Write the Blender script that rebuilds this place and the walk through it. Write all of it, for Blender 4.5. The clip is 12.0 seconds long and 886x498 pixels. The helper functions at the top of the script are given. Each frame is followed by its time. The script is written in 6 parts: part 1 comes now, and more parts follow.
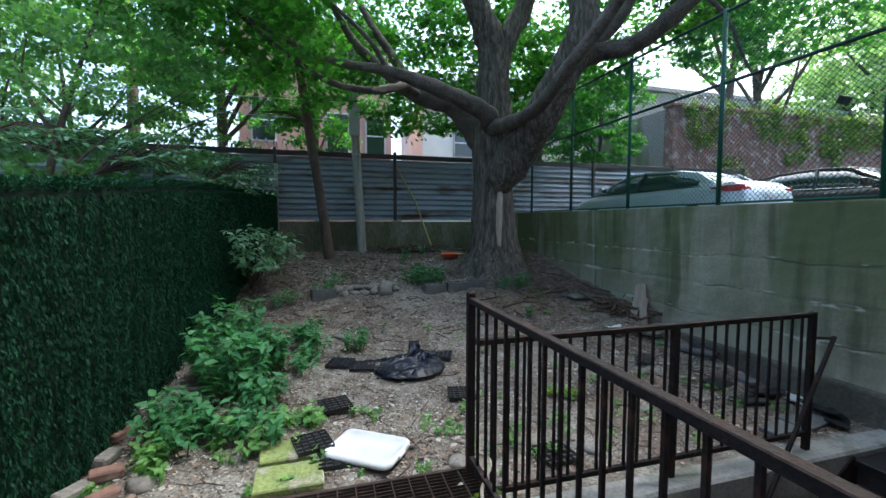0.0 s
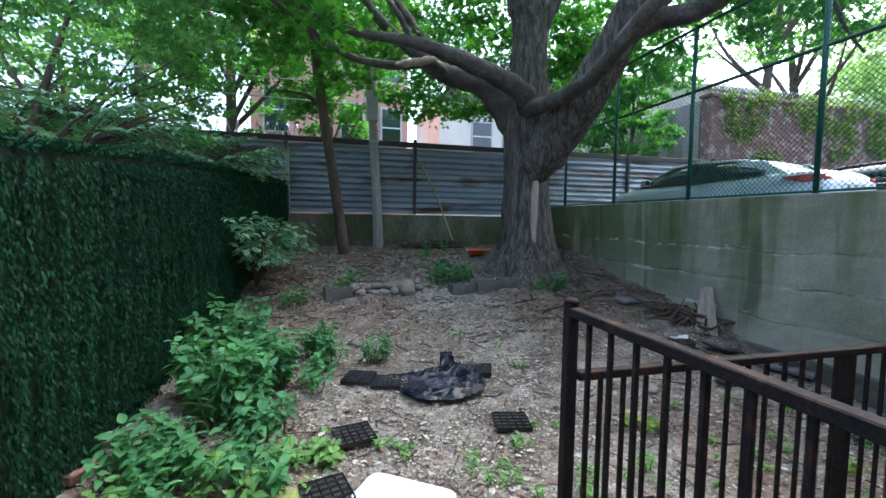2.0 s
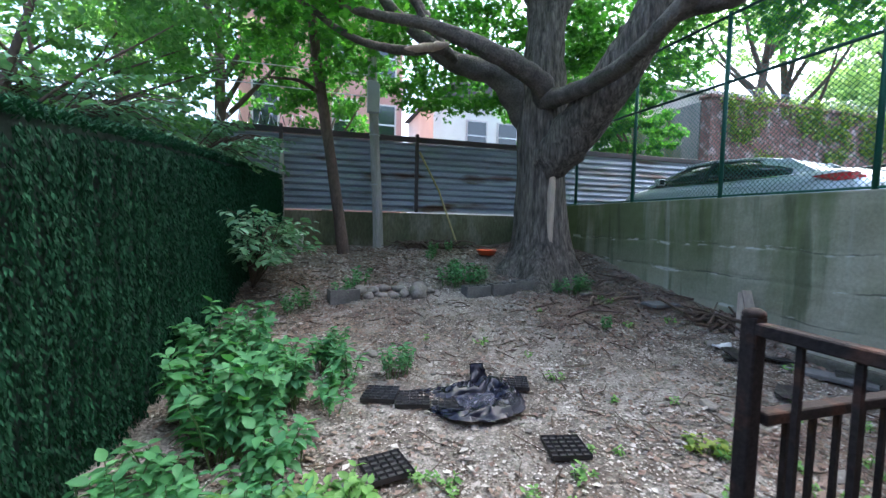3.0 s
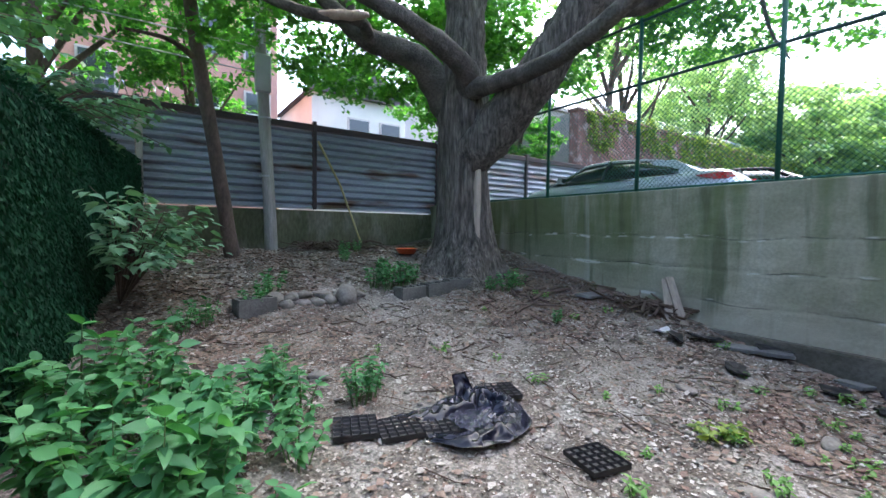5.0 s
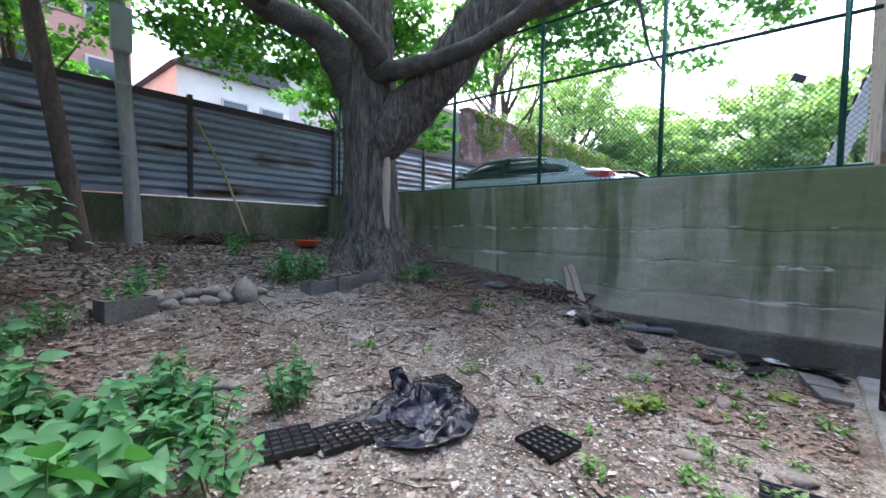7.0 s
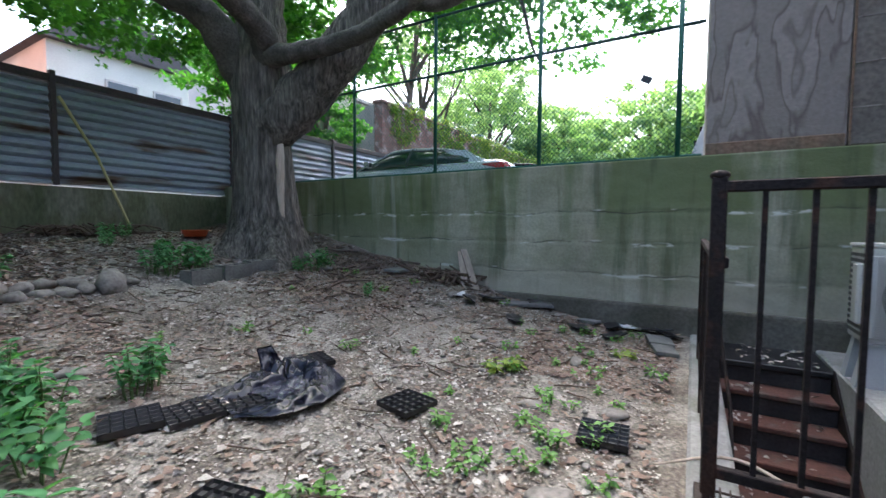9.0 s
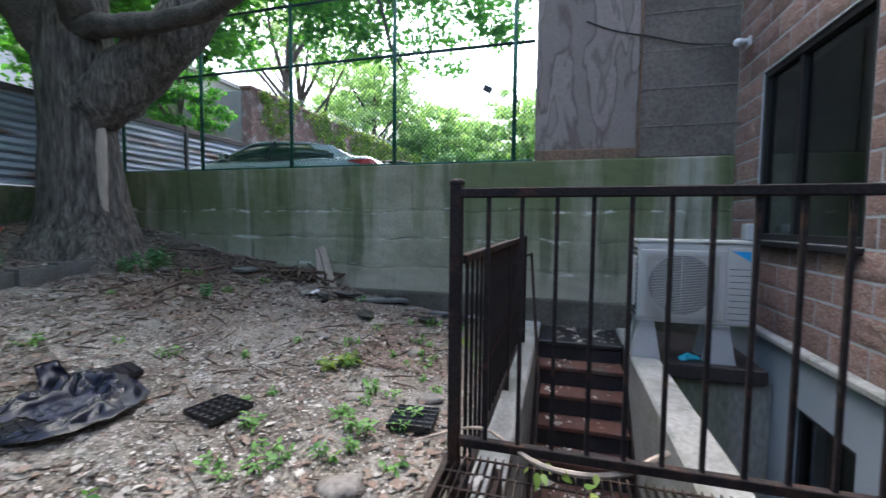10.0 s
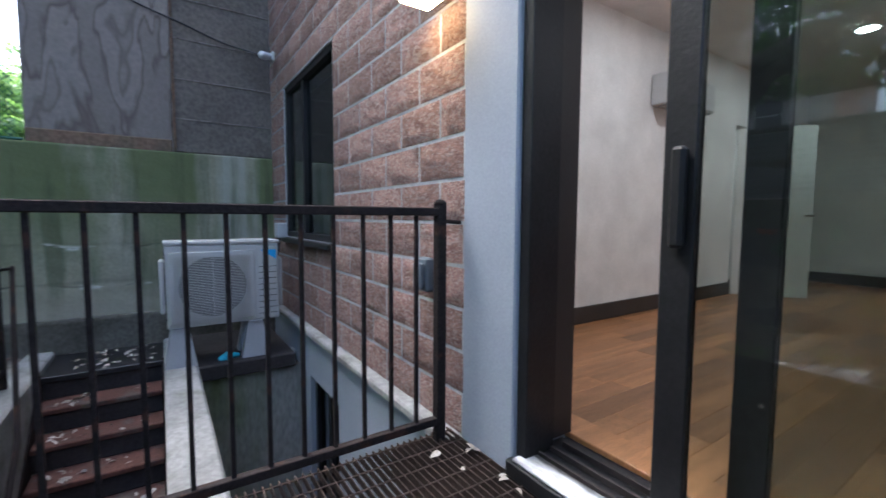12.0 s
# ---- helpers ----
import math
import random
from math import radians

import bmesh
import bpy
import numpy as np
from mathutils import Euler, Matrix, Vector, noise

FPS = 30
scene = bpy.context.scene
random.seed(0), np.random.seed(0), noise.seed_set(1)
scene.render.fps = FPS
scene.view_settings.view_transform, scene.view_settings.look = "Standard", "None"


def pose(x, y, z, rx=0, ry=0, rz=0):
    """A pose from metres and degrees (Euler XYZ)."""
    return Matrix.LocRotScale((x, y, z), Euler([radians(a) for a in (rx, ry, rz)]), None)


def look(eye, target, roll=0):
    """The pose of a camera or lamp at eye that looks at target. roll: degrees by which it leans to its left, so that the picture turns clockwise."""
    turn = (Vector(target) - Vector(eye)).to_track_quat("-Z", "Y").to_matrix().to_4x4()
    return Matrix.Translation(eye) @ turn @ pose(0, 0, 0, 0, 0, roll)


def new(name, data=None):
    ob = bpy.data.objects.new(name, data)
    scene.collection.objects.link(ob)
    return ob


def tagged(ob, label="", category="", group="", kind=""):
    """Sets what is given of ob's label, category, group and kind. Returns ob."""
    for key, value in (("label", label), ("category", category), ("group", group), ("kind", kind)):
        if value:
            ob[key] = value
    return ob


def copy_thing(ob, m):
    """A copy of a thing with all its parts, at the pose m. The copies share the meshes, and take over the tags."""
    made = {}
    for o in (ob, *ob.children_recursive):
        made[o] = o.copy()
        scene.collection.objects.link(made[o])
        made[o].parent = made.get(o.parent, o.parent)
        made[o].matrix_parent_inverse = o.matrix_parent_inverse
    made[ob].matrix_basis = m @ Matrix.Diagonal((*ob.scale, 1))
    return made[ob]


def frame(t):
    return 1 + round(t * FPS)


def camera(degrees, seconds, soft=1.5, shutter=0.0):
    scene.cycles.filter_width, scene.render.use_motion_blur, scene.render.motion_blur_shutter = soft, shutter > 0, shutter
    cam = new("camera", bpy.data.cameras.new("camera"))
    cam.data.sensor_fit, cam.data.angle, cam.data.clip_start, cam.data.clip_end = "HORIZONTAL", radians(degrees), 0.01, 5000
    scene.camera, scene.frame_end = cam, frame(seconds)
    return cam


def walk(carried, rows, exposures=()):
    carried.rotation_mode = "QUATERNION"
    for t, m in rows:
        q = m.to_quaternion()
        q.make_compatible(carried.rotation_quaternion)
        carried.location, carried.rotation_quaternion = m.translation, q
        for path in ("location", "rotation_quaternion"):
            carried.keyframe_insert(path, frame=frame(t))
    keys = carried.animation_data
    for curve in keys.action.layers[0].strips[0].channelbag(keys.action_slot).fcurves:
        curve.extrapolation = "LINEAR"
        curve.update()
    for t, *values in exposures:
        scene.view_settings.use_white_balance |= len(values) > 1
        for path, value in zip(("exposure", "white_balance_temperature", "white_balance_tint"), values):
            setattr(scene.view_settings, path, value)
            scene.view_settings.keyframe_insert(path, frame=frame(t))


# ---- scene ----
# camera and its walk
cam = camera(92.4, 12.0, shutter=0.22)
PATH = [
    (0, (0.064, -0.132, 1.686), (0.618, 1.785, 1.556), 0.1),
    (0.5, (0.068, 0.078, 1.708), (0.572, 2.009, 1.574), 0.1),
    (1, (0.07, 0.308, 1.715), (0.554, 2.244, 1.578), 0.4),
    (1.5, (0.071, 0.519, 1.597), (0.502, 2.467, 1.465), 0.3),
    (2, (0.015, 0.751, 1.57), (0.522, 2.681, 1.433), 0.8),
    (2.5, (-0.064, 1.058, 1.531), (0.463, 2.982, 1.396), 0.7),
    (2.7, (-0.137, 1.173, 1.517), (0.402, 3.095, 1.384), 1.0),
    (4.3, (-0.597, 1.942, 1.362), (0.319, 3.717, 1.268), 0.8),
    (4.5, (-0.645, 2.046, 1.334), (0.34, 3.785, 1.244), 0.9),
    (5, (-0.751, 2.264, 1.32), (0.373, 3.915, 1.231), 0.8),
    (5.5, (-0.83, 2.453, 1.295), (0.422, 4.009, 1.205), 0.8),
    (6, (-0.874, 2.583, 1.26), (0.476, 4.056, 1.17), 0.7),
    (6.5, (-0.884, 2.667, 1.243), (0.553, 4.056, 1.153), 0.8),
    (7, (-0.877, 2.684, 1.21), (0.648, 3.975, 1.12), 1.1),
    (7.2, (-0.842, 2.673, 1.205), (0.717, 3.923, 1.109), 1.2),
    (8.8, (-0.773, 2.333, 1.102), (0.926, 3.384, 0.996), 0.5),
    (9, (-0.755, 2.256, 1.093), (0.967, 3.267, 0.986), 0.4),
    (9.5, (-0.687, 2.021, 1.092), (1.122, 2.865, 0.977), 0.6),
    (10, (-0.65, 1.797, 1.115), (1.271, 2.341, 0.993), 0.6),
    (10.5, (-0.644, 1.576, 1.124), (1.345, 1.743, 0.998), 0.4),
    (11, (-0.644, 1.393, 1.14), (1.335, 1.139, 1.005), 0.6),
    (11.5, (-0.661, 1.251, 1.171), (1.213, 0.566, 1.034), 0.5),
    (12, (-0.678, 1.148, 1.201), (0.984, 0.046, 1.055), 0.3),
]
EXPOSURES = [(0.0, 2.23, 5600, 1), (2.0, 2.68, 5600, 5), (2.5, 2.82, 5600, 7), (5.0, 2.98, 5720, 10), (7.0, 2.95, 5800, 14), (9.0, 2.74, 5900, 9), (11.0, 2.65, 5600, 9), (12.0, 2.62, 5500, 10)]
walk(cam, [(t, look(eye, target, roll)) for t, eye, target, roll in PATH], EXPOSURES)

# ---- world, sun ----
SUN_EL, SUN_ROT = radians(60), radians(65)
world = bpy.data.worlds.new("sky")
scene.world = world
world.use_nodes = True
wn, wl = world.node_tree.nodes, world.node_tree.links
sky = wn.new("ShaderNodeTexSky")
sky.sky_type, sky.sun_disc, sky.sun_elevation, sky.sun_rotation = "NISHITA", False, SUN_EL, SUN_ROT
sky.air_density, sky.dust_density, sky.ozone_density = 1.0, 7.0, 1.0
wl.new(sky.outputs[0], wn["Background"].inputs[0])
wn["Background"].inputs[1].default_value = 0.15
sun = new("sun", bpy.data.lights.new("sun", "SUN"))
sun.data.energy, sun.data.angle, sun.data.color = 0.5, radians(80), (1.0, 0.97, 0.93)
sun.rotation_euler = (radians(90) - SUN_EL, 0, radians(180) - SUN_ROT)

# ---- materials ----


def surf(name, c1, c2, scale=2.0, rough=0.85, bump=0.4, fine=60.0, metal=0.0, vary=0.25, c3=None, third=6.0, amount=0.5, stretch=(1, 1, 1), spec=0.4, piece=0.0, depth=0.01):
    """Two colours in large patches, a third in stains, a fine grain and its relief."""
    m = bpy.data.materials.new(name)
    m.use_nodes = True
    n, l = m.node_tree.nodes, m.node_tree.links
    b = n["Principled BSDF"]
    b.inputs["Roughness"].default_value, b.inputs["Metallic"].default_value = rough, metal
    b.inputs["Specular IOR Level"].default_value = spec
    co = n.new("ShaderNodeTexCoord")
    mp = n.new("ShaderNodeMapping")
    mp.inputs["Scale"].default_value = stretch
    l.new(co.outputs["Object"], mp.inputs["Vector"])
    src = mp.outputs[0]
    if piece:
        oi = n.new("ShaderNodeObjectInfo")
        ad = n.new("ShaderNodeVectorMath")
        mu = n.new("ShaderNodeMath")
        mu.operation, mu.inputs[1].default_value = "MULTIPLY", 37.0
        l.new(oi.outputs["Random"], mu.inputs[0])
        l.new(src, ad.inputs[0])
        l.new(mu.outputs[0], ad.inputs[1])
        src = ad.outputs[0]

    def noisy(sc, detail=6.0):
        t = n.new("ShaderNodeTexNoise")
        t.inputs["Scale"].default_value, t.inputs["Detail"].default_value = sc, detail
        l.new(src, t.inputs["Vector"])
        return t.outputs["Fac"]

    def ramp(fac, a, z):
        r = n.new("ShaderNodeMapRange")
        r.inputs[1].default_value, r.inputs[2].default_value = a, z
        l.new(fac, r.inputs[0])
        return r.outputs[0]

    def mix(fac, a, z, mode="MIX"):
        x = n.new("ShaderNodeMix")
        x.data_type, x.blend_type = "RGBA", mode
        for sock, v in ((x.inputs[0], fac), (x.inputs[6], a), (x.inputs[7], z)):
            if isinstance(v, (int, float)):
                sock.default_value = v
            elif isinstance(v, tuple):
                sock.default_value = (*v, 1)
            else:
                l.new(v, sock)
        return x.outputs[2]

    col = mix(ramp(noisy(scale), 0.35, 0.65), c1, c2)
    if c3:
        col = mix(ramp(noisy(third), 0.62 - 0.25 * amount, 0.72 - 0.2 * amount), col, c3)
    grain = noisy(fine, 8.0)
    g = n.new("ShaderNodeMapRange")
    g.inputs[1].default_value, g.inputs[2].default_value, g.inputs[3].default_value, g.inputs[4].default_value = 0.3, 0.7, 1 - vary, 1 + vary
    l.new(grain, g.inputs[0])
    cc = n.new("ShaderNodeCombineColor")
    for i in range(3):
        l.new(g.outputs[0], cc.inputs[i])
    col = mix(1.0, col, cc.outputs[0], "MULTIPLY")
    if piece:
        h = n.new("ShaderNodeHueSaturation")
        v = n.new("ShaderNodeMapRange")
        v.inputs[3].default_value, v.inputs[4].default_value = 1 - piece, 1 + piece
        l.new(oi.outputs["Random"], v.inputs[0])
        l.new(v.outputs[0], h.inputs["Value"])
        l.new(col, h.inputs["Color"])
        col = h.outputs[0]
    l.new(col, b.inputs["Base Color"])
    if bump:
        bp = n.new("ShaderNodeBump")
        bp.inputs["Strength"].default_value, bp.inputs["Distance"].default_value = bump, depth
        l.new(grain, bp.inputs["Height"])
        l.new(bp.outputs[0], b.inputs["Normal"])
    return m


def leafy(name, c1, c2, through_light=0.45, rough=0.5):
    """Leaf: gloss and colour that vary leaf by leaf, light coming through."""
    m = bpy.data.materials.new(name)
    m.use_nodes = True
    n, l = m.node_tree.nodes, m.node_tree.links
    b, out = n["Principled BSDF"], n["Material Output"]
    geo = n.new("ShaderNodeNewGeometry")
    r = n.new("ShaderNodeValToRGB")
    r.color_ramp.elements[0].color, r.color_ramp.elements[1].color = (*c1, 1), (*c2, 1)
    l.new(geo.outputs["Random Per Island"], r.inputs[0])
    l.new(r.outputs[0], b.inputs["Base Color"])
    b.inputs["Roughness"].default_value = rough
    b.inputs["Specular IOR Level"].default_value = 0.3
    tr = n.new("ShaderNodeBsdfTranslucent")
    br = n.new("ShaderNodeMix")
    br.data_type, br.blend_type = "RGBA", "MULTIPLY"
    br.inputs[0].default_value, br.inputs[7].default_value = 1.0, (1.6, 1.9, 0.7, 1)
    l.new(r.outputs[0], br.inputs[6])
    l.new(br.outputs[2], tr.inputs["Color"])
    mx = n.new("ShaderNodeMixShader")
    mx.inputs[0].default_value = through_light
    l.new(b.outputs[0], mx.inputs[1])
    l.new(tr.outputs[0], mx.inputs[2])
    l.new(mx.outputs[0], out.inputs[0])
    return m


def plain(name, c, rough=0.5, metal=0.0, spec=0.5):
    return surf(name, c, tuple(v * 0.85 for v in c), 3.0, rough, 0.08, 90.0, metal, 0.06, spec=spec)


def glass(name, tint=(0.9, 0.95, 0.93), rough=0.0):
    m = bpy.data.materials.new(name)
    m.use_nodes = True
    n, l = m.node_tree.nodes, m.node_tree.links
    b = n["Principled BSDF"]
    b.inputs["Base Color"].default_value = (*tint, 1)
    b.inputs["Roughness"].default_value = rough
    b.inputs["Transmission Weight"].default_value, b.inputs["IOR"].default_value = 1.0, 1.45
    return m


def glow(name, c, strength):
    m = bpy.data.materials.new(name)
    m.use_nodes = True
    b = m.node_tree.nodes["Principled BSDF"]
    b.inputs["Emission Color"].default_value, b.inputs["Emission Strength"].default_value = (*c, 1), strength
    b.inputs["Base Color"].default_value = (*c, 1)
    return m


M_SOIL = surf("soil", (0.175, 0.15, 0.125), (0.1, 0.08, 0.064), 0.9, 0.95, 1.0, 45, vary=0.5, c3=(0.235, 0.215, 0.188), third=3.0, amount=0.6, depth=0.02)
M_CHIP = surf("wood_chip", (0.46, 0.43, 0.39), (0.25, 0.215, 0.18), 5, 0.9, 0.2, 120)
M_LEAFLIT = surf("leaf_litter", (0.145, 0.095, 0.074), (0.25, 0.185, 0.145), 5, 0.9, 0.2, 120)
M_CONC = surf("old_concrete", (0.25, 0.245, 0.225), (0.17, 0.175, 0.145), 0.6, 0.9, 0.4, 30, vary=0.22, c3=(0.09, 0.115, 0.045), third=0.9, amount=0.55, stretch=(1, 1, 0.4))


def algae_wall(name):
    """Cast concrete: dark green algae below the top edge with ragged tongues, pale runs, a buff band low down."""
    m = surf(name, (0.41, 0.385, 0.305), (0.25, 0.235, 0.175), 1.3, 0.9, 0.35, 28, vary=0.14)
    n, l = m.node_tree.nodes, m.node_tree.links
    b = n["Principled BSDF"]
    base = b.inputs["Base Color"].links[0].from_socket
    co = n.new("ShaderNodeTexCoord")
    sep = n.new("ShaderNodeSeparateXYZ")
    l.new(co.outputs["Object"], sep.inputs[0])

    def noisy(sc, stretch, lo, hi):
        mp = n.new("ShaderNodeMapping")
        mp.inputs["Scale"].default_value = stretch
        l.new(co.outputs["Object"], mp.inputs["Vector"])
        t = n.new("ShaderNodeTexNoise")
        t.inputs["Scale"].default_value, t.inputs["Detail"].default_value = sc, 7.0
        l.new(mp.outputs[0], t.inputs["Vector"])
        r = n.new("ShaderNodeMapRange")
        r.inputs[1].default_value, r.inputs[2].default_value = lo, hi
        l.new(t.outputs["Fac"], r.inputs[0])
        return r.outputs[0]

    def math_(op, a, z, clamp=True):
        x = n.new("ShaderNodeMath")
        x.operation, x.use_clamp = op, clamp
        for i, v in enumerate((a, z)):
            if isinstance(v, (int, float)):
                x.inputs[i].default_value = v
            else:
                l.new(v, x.inputs[i])
        return x.outputs[0]

    def mix(fac, a, z):
        x = n.new("ShaderNodeMix")
        x.data_type = "RGBA"
        l.new(fac, x.inputs[0])
        l.new(a, x.inputs[6])
        x.inputs[7].default_value = (*z, 1)
        return x.outputs[2]

    band = n.new("ShaderNodeMapRange")
    band.inputs[1].default_value, band.inputs[2].default_value = 0.22, 1.4
    l.new(sep.outputs["Z"], band.inputs[0])
    tongues = noisy(1.7, (1, 1, 0.2), 0.38, 0.56)
    alg = math_("MULTIPLY", math_("POWER", band.outputs[0], 0.8), math_("ADD", tongues, 0.36))
    col = mix(math_("MULTIPLY", alg, 0.92), base, (0.1, 0.125, 0.05))
    col = mix(math_("MULTIPLY", noisy(2.6, (1, 1, 0.06), 0.57, 0.65), 0.6), col, (0.36, 0.36, 0.31))
    col = mix(math_("MULTIPLY", noisy(5.0, (1, 1, 0.1), 0.55, 0.66), 0.65), col, (0.06, 0.075, 0.035))
    for jz in (0.52, 0.9, 1.28):
        wob = noisy(1.5, (1, 1, 0), 0.0, 1.0)
        dz = math_("ABSOLUTE", math_("SUBTRACT", math_("ADD", sep.outputs["Z"], math_("MULTIPLY", wob, 0.16), False), jz + 0.08, False), 0.0)
        near = n.new("ShaderNodeMapRange")
        near.inputs[1].default_value, near.inputs[2].default_value = 0.035, 0.008
        l.new(dz, near.inputs[0])
        col = mix(math_("MULTIPLY", near.outputs[0], math_("MULTIPLY", noisy(3.5, (1, 1, 3), 0.56, 0.62), 0.85)), col, (0.55, 0.54, 0.48))
        dark = n.new("ShaderNodeMapRange")
        dark.inputs[1].default_value, dark.inputs[2].default_value = 0.012, 0.004
        l.new(dz, dark.inputs[0])
        col = mix(math_("MULTIPLY", dark.outputs[0], math_("MULTIPLY", noisy(2.0, (1, 1, 1), 0.48, 0.6), 0.7)), col, (0.04, 0.04, 0.03))
    low = n.new("ShaderNodeMapRange")
    low.inputs[1].default_value, low.inputs[2].default_value = 0.62, 0.3
    l.new(sep.outputs["Z"], low.inputs[0])
    col = mix(math_("MULTIPLY", low.outputs[0], noisy(1.2, (1, 1, 1), 0.3, 0.7)), col, (0.36, 0.33, 0.26))
    l.new(col, b.inputs["Base Color"])
    return m


M_ALGAE = algae_wall("algae_stained_concrete")
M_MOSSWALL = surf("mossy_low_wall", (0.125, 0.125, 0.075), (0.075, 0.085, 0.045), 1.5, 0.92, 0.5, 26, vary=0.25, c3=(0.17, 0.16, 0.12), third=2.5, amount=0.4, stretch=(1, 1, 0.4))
M_FOOTING = surf("damp_footing_concrete", (0.13, 0.12, 0.1), (0.075, 0.07, 0.055), 2.0, 0.92, 0.5, 30, vary=0.25)


def dripped(name, base, dark, pale):
    """Concrete on which old runs have dried: pale tongues with dark outlines, rust low down."""
    m = surf(name, base, tuple(v * 0.72 for v in base), 1.6, 0.92, 0.5, 24, vary=0.25)
    n, l = m.node_tree.nodes, m.node_tree.links
    b = n["Principled BSDF"]
    col = b.inputs["Base Color"].links[0].from_socket
    co = n.new("ShaderNodeTexCoord")
    mp = n.new("ShaderNodeMapping")
    mp.inputs["Scale"].default_value = (1, 1, 0.3)
    l.new(co.outputs["Object"], mp.inputs["Vector"])
    t = n.new("ShaderNodeTexNoise")
    t.inputs["Scale"].default_value, t.inputs["Detail"].default_value, t.inputs["Distortion"].default_value = 3.2, 2.5, 0.5
    l.new(mp.outputs[0], t.inputs["Vector"])
    r = n.new("ShaderNodeValToRGB")
    for p, v in ((0.0, 0.25), (0.44, 0.3), (0.475, 1.0), (0.5, 0.0), (0.58, 0.05), (0.61, 0.75), (0.64, 0.15)):
        e = r.color_ramp.elements.new(p)
        e.color = (v, v, v, 1)
    l.new(t.outputs["Fac"], r.inputs[0])
    x = n.new("ShaderNodeMix")
    x.data_type = "RGBA"
    l.new(r.outputs[0], x.inputs[0])
    p = n.new("ShaderNodeMix")
    p.data_type = "RGBA"
    p.inputs[0].default_value, p.inputs[7].default_value = 0.5, (*pale, 1)
    l.new(col, p.inputs[6])
    l.new(p.outputs[2], x.inputs[6])
    x.inputs[7].default_value = (*dark, 1)
    l.new(x.outputs[2], b.inputs["Base Color"])
    return m


M_TOWER = dripped("stained_concrete", (0.215, 0.182, 0.16), (0.125, 0.1, 0.087), (0.28, 0.25, 0.23))
M_TOWERB = surf("dark_concrete", (0.16, 0.138, 0.12), (0.1, 0.085, 0.075), 1.2, 0.92, 0.5, 25, vary=0.25)
M_RUST = surf("rust_stain_concrete", (0.2, 0.12, 0.08), (0.13, 0.1, 0.07), 3, 0.92, 0.6, 25)
M_CURB = surf("white_concrete", (0.28, 0.28, 0.275), (0.18, 0.18, 0.175), 2.0, 0.9, 0.4, 35, vary=0.2, c3=(0.16, 0.16, 0.14), third=4.0, amount=0.25)
M_STUCCO = surf("blue_grey_stucco", (0.29, 0.32, 0.37), (0.25, 0.28, 0.325), 1.2, 0.85, 0.06, 120, vary=0.08)
M_BLOCK = surf("split_face_block", (0.31, 0.19, 0.158), (0.19, 0.108, 0.092), 5.0, 0.95, 1.0, 50, vary=0.6, c3=(0.33, 0.255, 0.23), third=14, amount=0.6, piece=0.2, depth=0.03)
M_MORTAR = surf("grey_mortar", (0.4, 0.41, 0.425), (0.29, 0.3, 0.315), 5, 0.95, 0.5, 60, vary=0.2)
M_IRON = surf("black_painted_iron", (0.018, 0.015, 0.015), (0.026, 0.02, 0.019), 4, 0.8, 0.3, 80, 0.0, 0.3, spec=0.12, c3=(0.05, 0.027, 0.02), third=9, amount=0.25)
M_GRATE = surf("rusty_grate_steel", (0.026, 0.019, 0.016), (0.045, 0.029, 0.023), 6, 0.75, 0.4, 70, 0.2, 0.3, spec=0.25)
M_TREAD = surf("red_brown_tread", (0.1, 0.04, 0.028), (0.065, 0.03, 0.023), 3, 0.8, 0.3, 40, vary=0.25, c3=(0.08, 0.06, 0.05), third=6, amount=0.3)
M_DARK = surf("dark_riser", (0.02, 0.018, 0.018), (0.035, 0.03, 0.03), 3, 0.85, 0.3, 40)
M_CORR = surf("weathered_corrugated_steel", (0.3, 0.34, 0.4), (0.22, 0.245, 0.285), 0.9, 0.5, 0.15, 30, 0.15, 0.15, c3=(0.1, 0.06, 0.042), third=1.3, amount=0.3, stretch=(0.5, 1, 2.5))
M_CORRTOP = surf("rusty_steel_band", (0.036, 0.034, 0.038), (0.065, 0.046, 0.044), 2, 0.6, 0.3, 40, 0.3, 0.3)
M_GREENP = surf("green_painted_steel", (0.018, 0.105, 0.075), (0.014, 0.075, 0.055), 3, 0.45, 0.15, 60, 0.2, 0.15)
M_RAIL = surf("dark_green_rail", (0.012, 0.05, 0.04), (0.01, 0.035, 0.03), 3, 0.5, 0.15, 60, 0.1, 0.15)
M_WIRE = surf("green_fence_wire", (0.025, 0.115, 0.085), (0.03, 0.1, 0.08), 3, 0.4, 0.0, 60, 0.4, 0.1)
M_BARK = surf("furrowed_bark", (0.145, 0.127, 0.107), (0.055, 0.047, 0.04), 7.0, 0.95, 1.0, 16, vary=0.55, stretch=(2.2, 2.2, 0.35), depth=0.05)
M_LIMB = surf("limb_bark", (0.115, 0.102, 0.088), (0.055, 0.048, 0.041), 4.0, 0.95, 0.9, 34, vary=0.35, depth=0.02)
M_BARK2 = surf("smooth_brown_bark", (0.12, 0.085, 0.065), (0.07, 0.05, 0.04), 5, 0.9, 0.7, 30, vary=0.3, stretch=(1, 1, 0.4))
M_SCAR = surf("bare_wood_scar", (0.42, 0.35, 0.28), (0.3, 0.23, 0.18), 6, 0.85, 0.4, 40, vary=0.2, stretch=(2, 2, 0.2))
M_LEAF = leafy("maple_leaf", (0.03, 0.1, 0.022), (0.08, 0.2, 0.036), 0.55)
M_LEAF2 = leafy("light_leaf", (0.075, 0.17, 0.065), (0.16, 0.28, 0.11), 0.5)
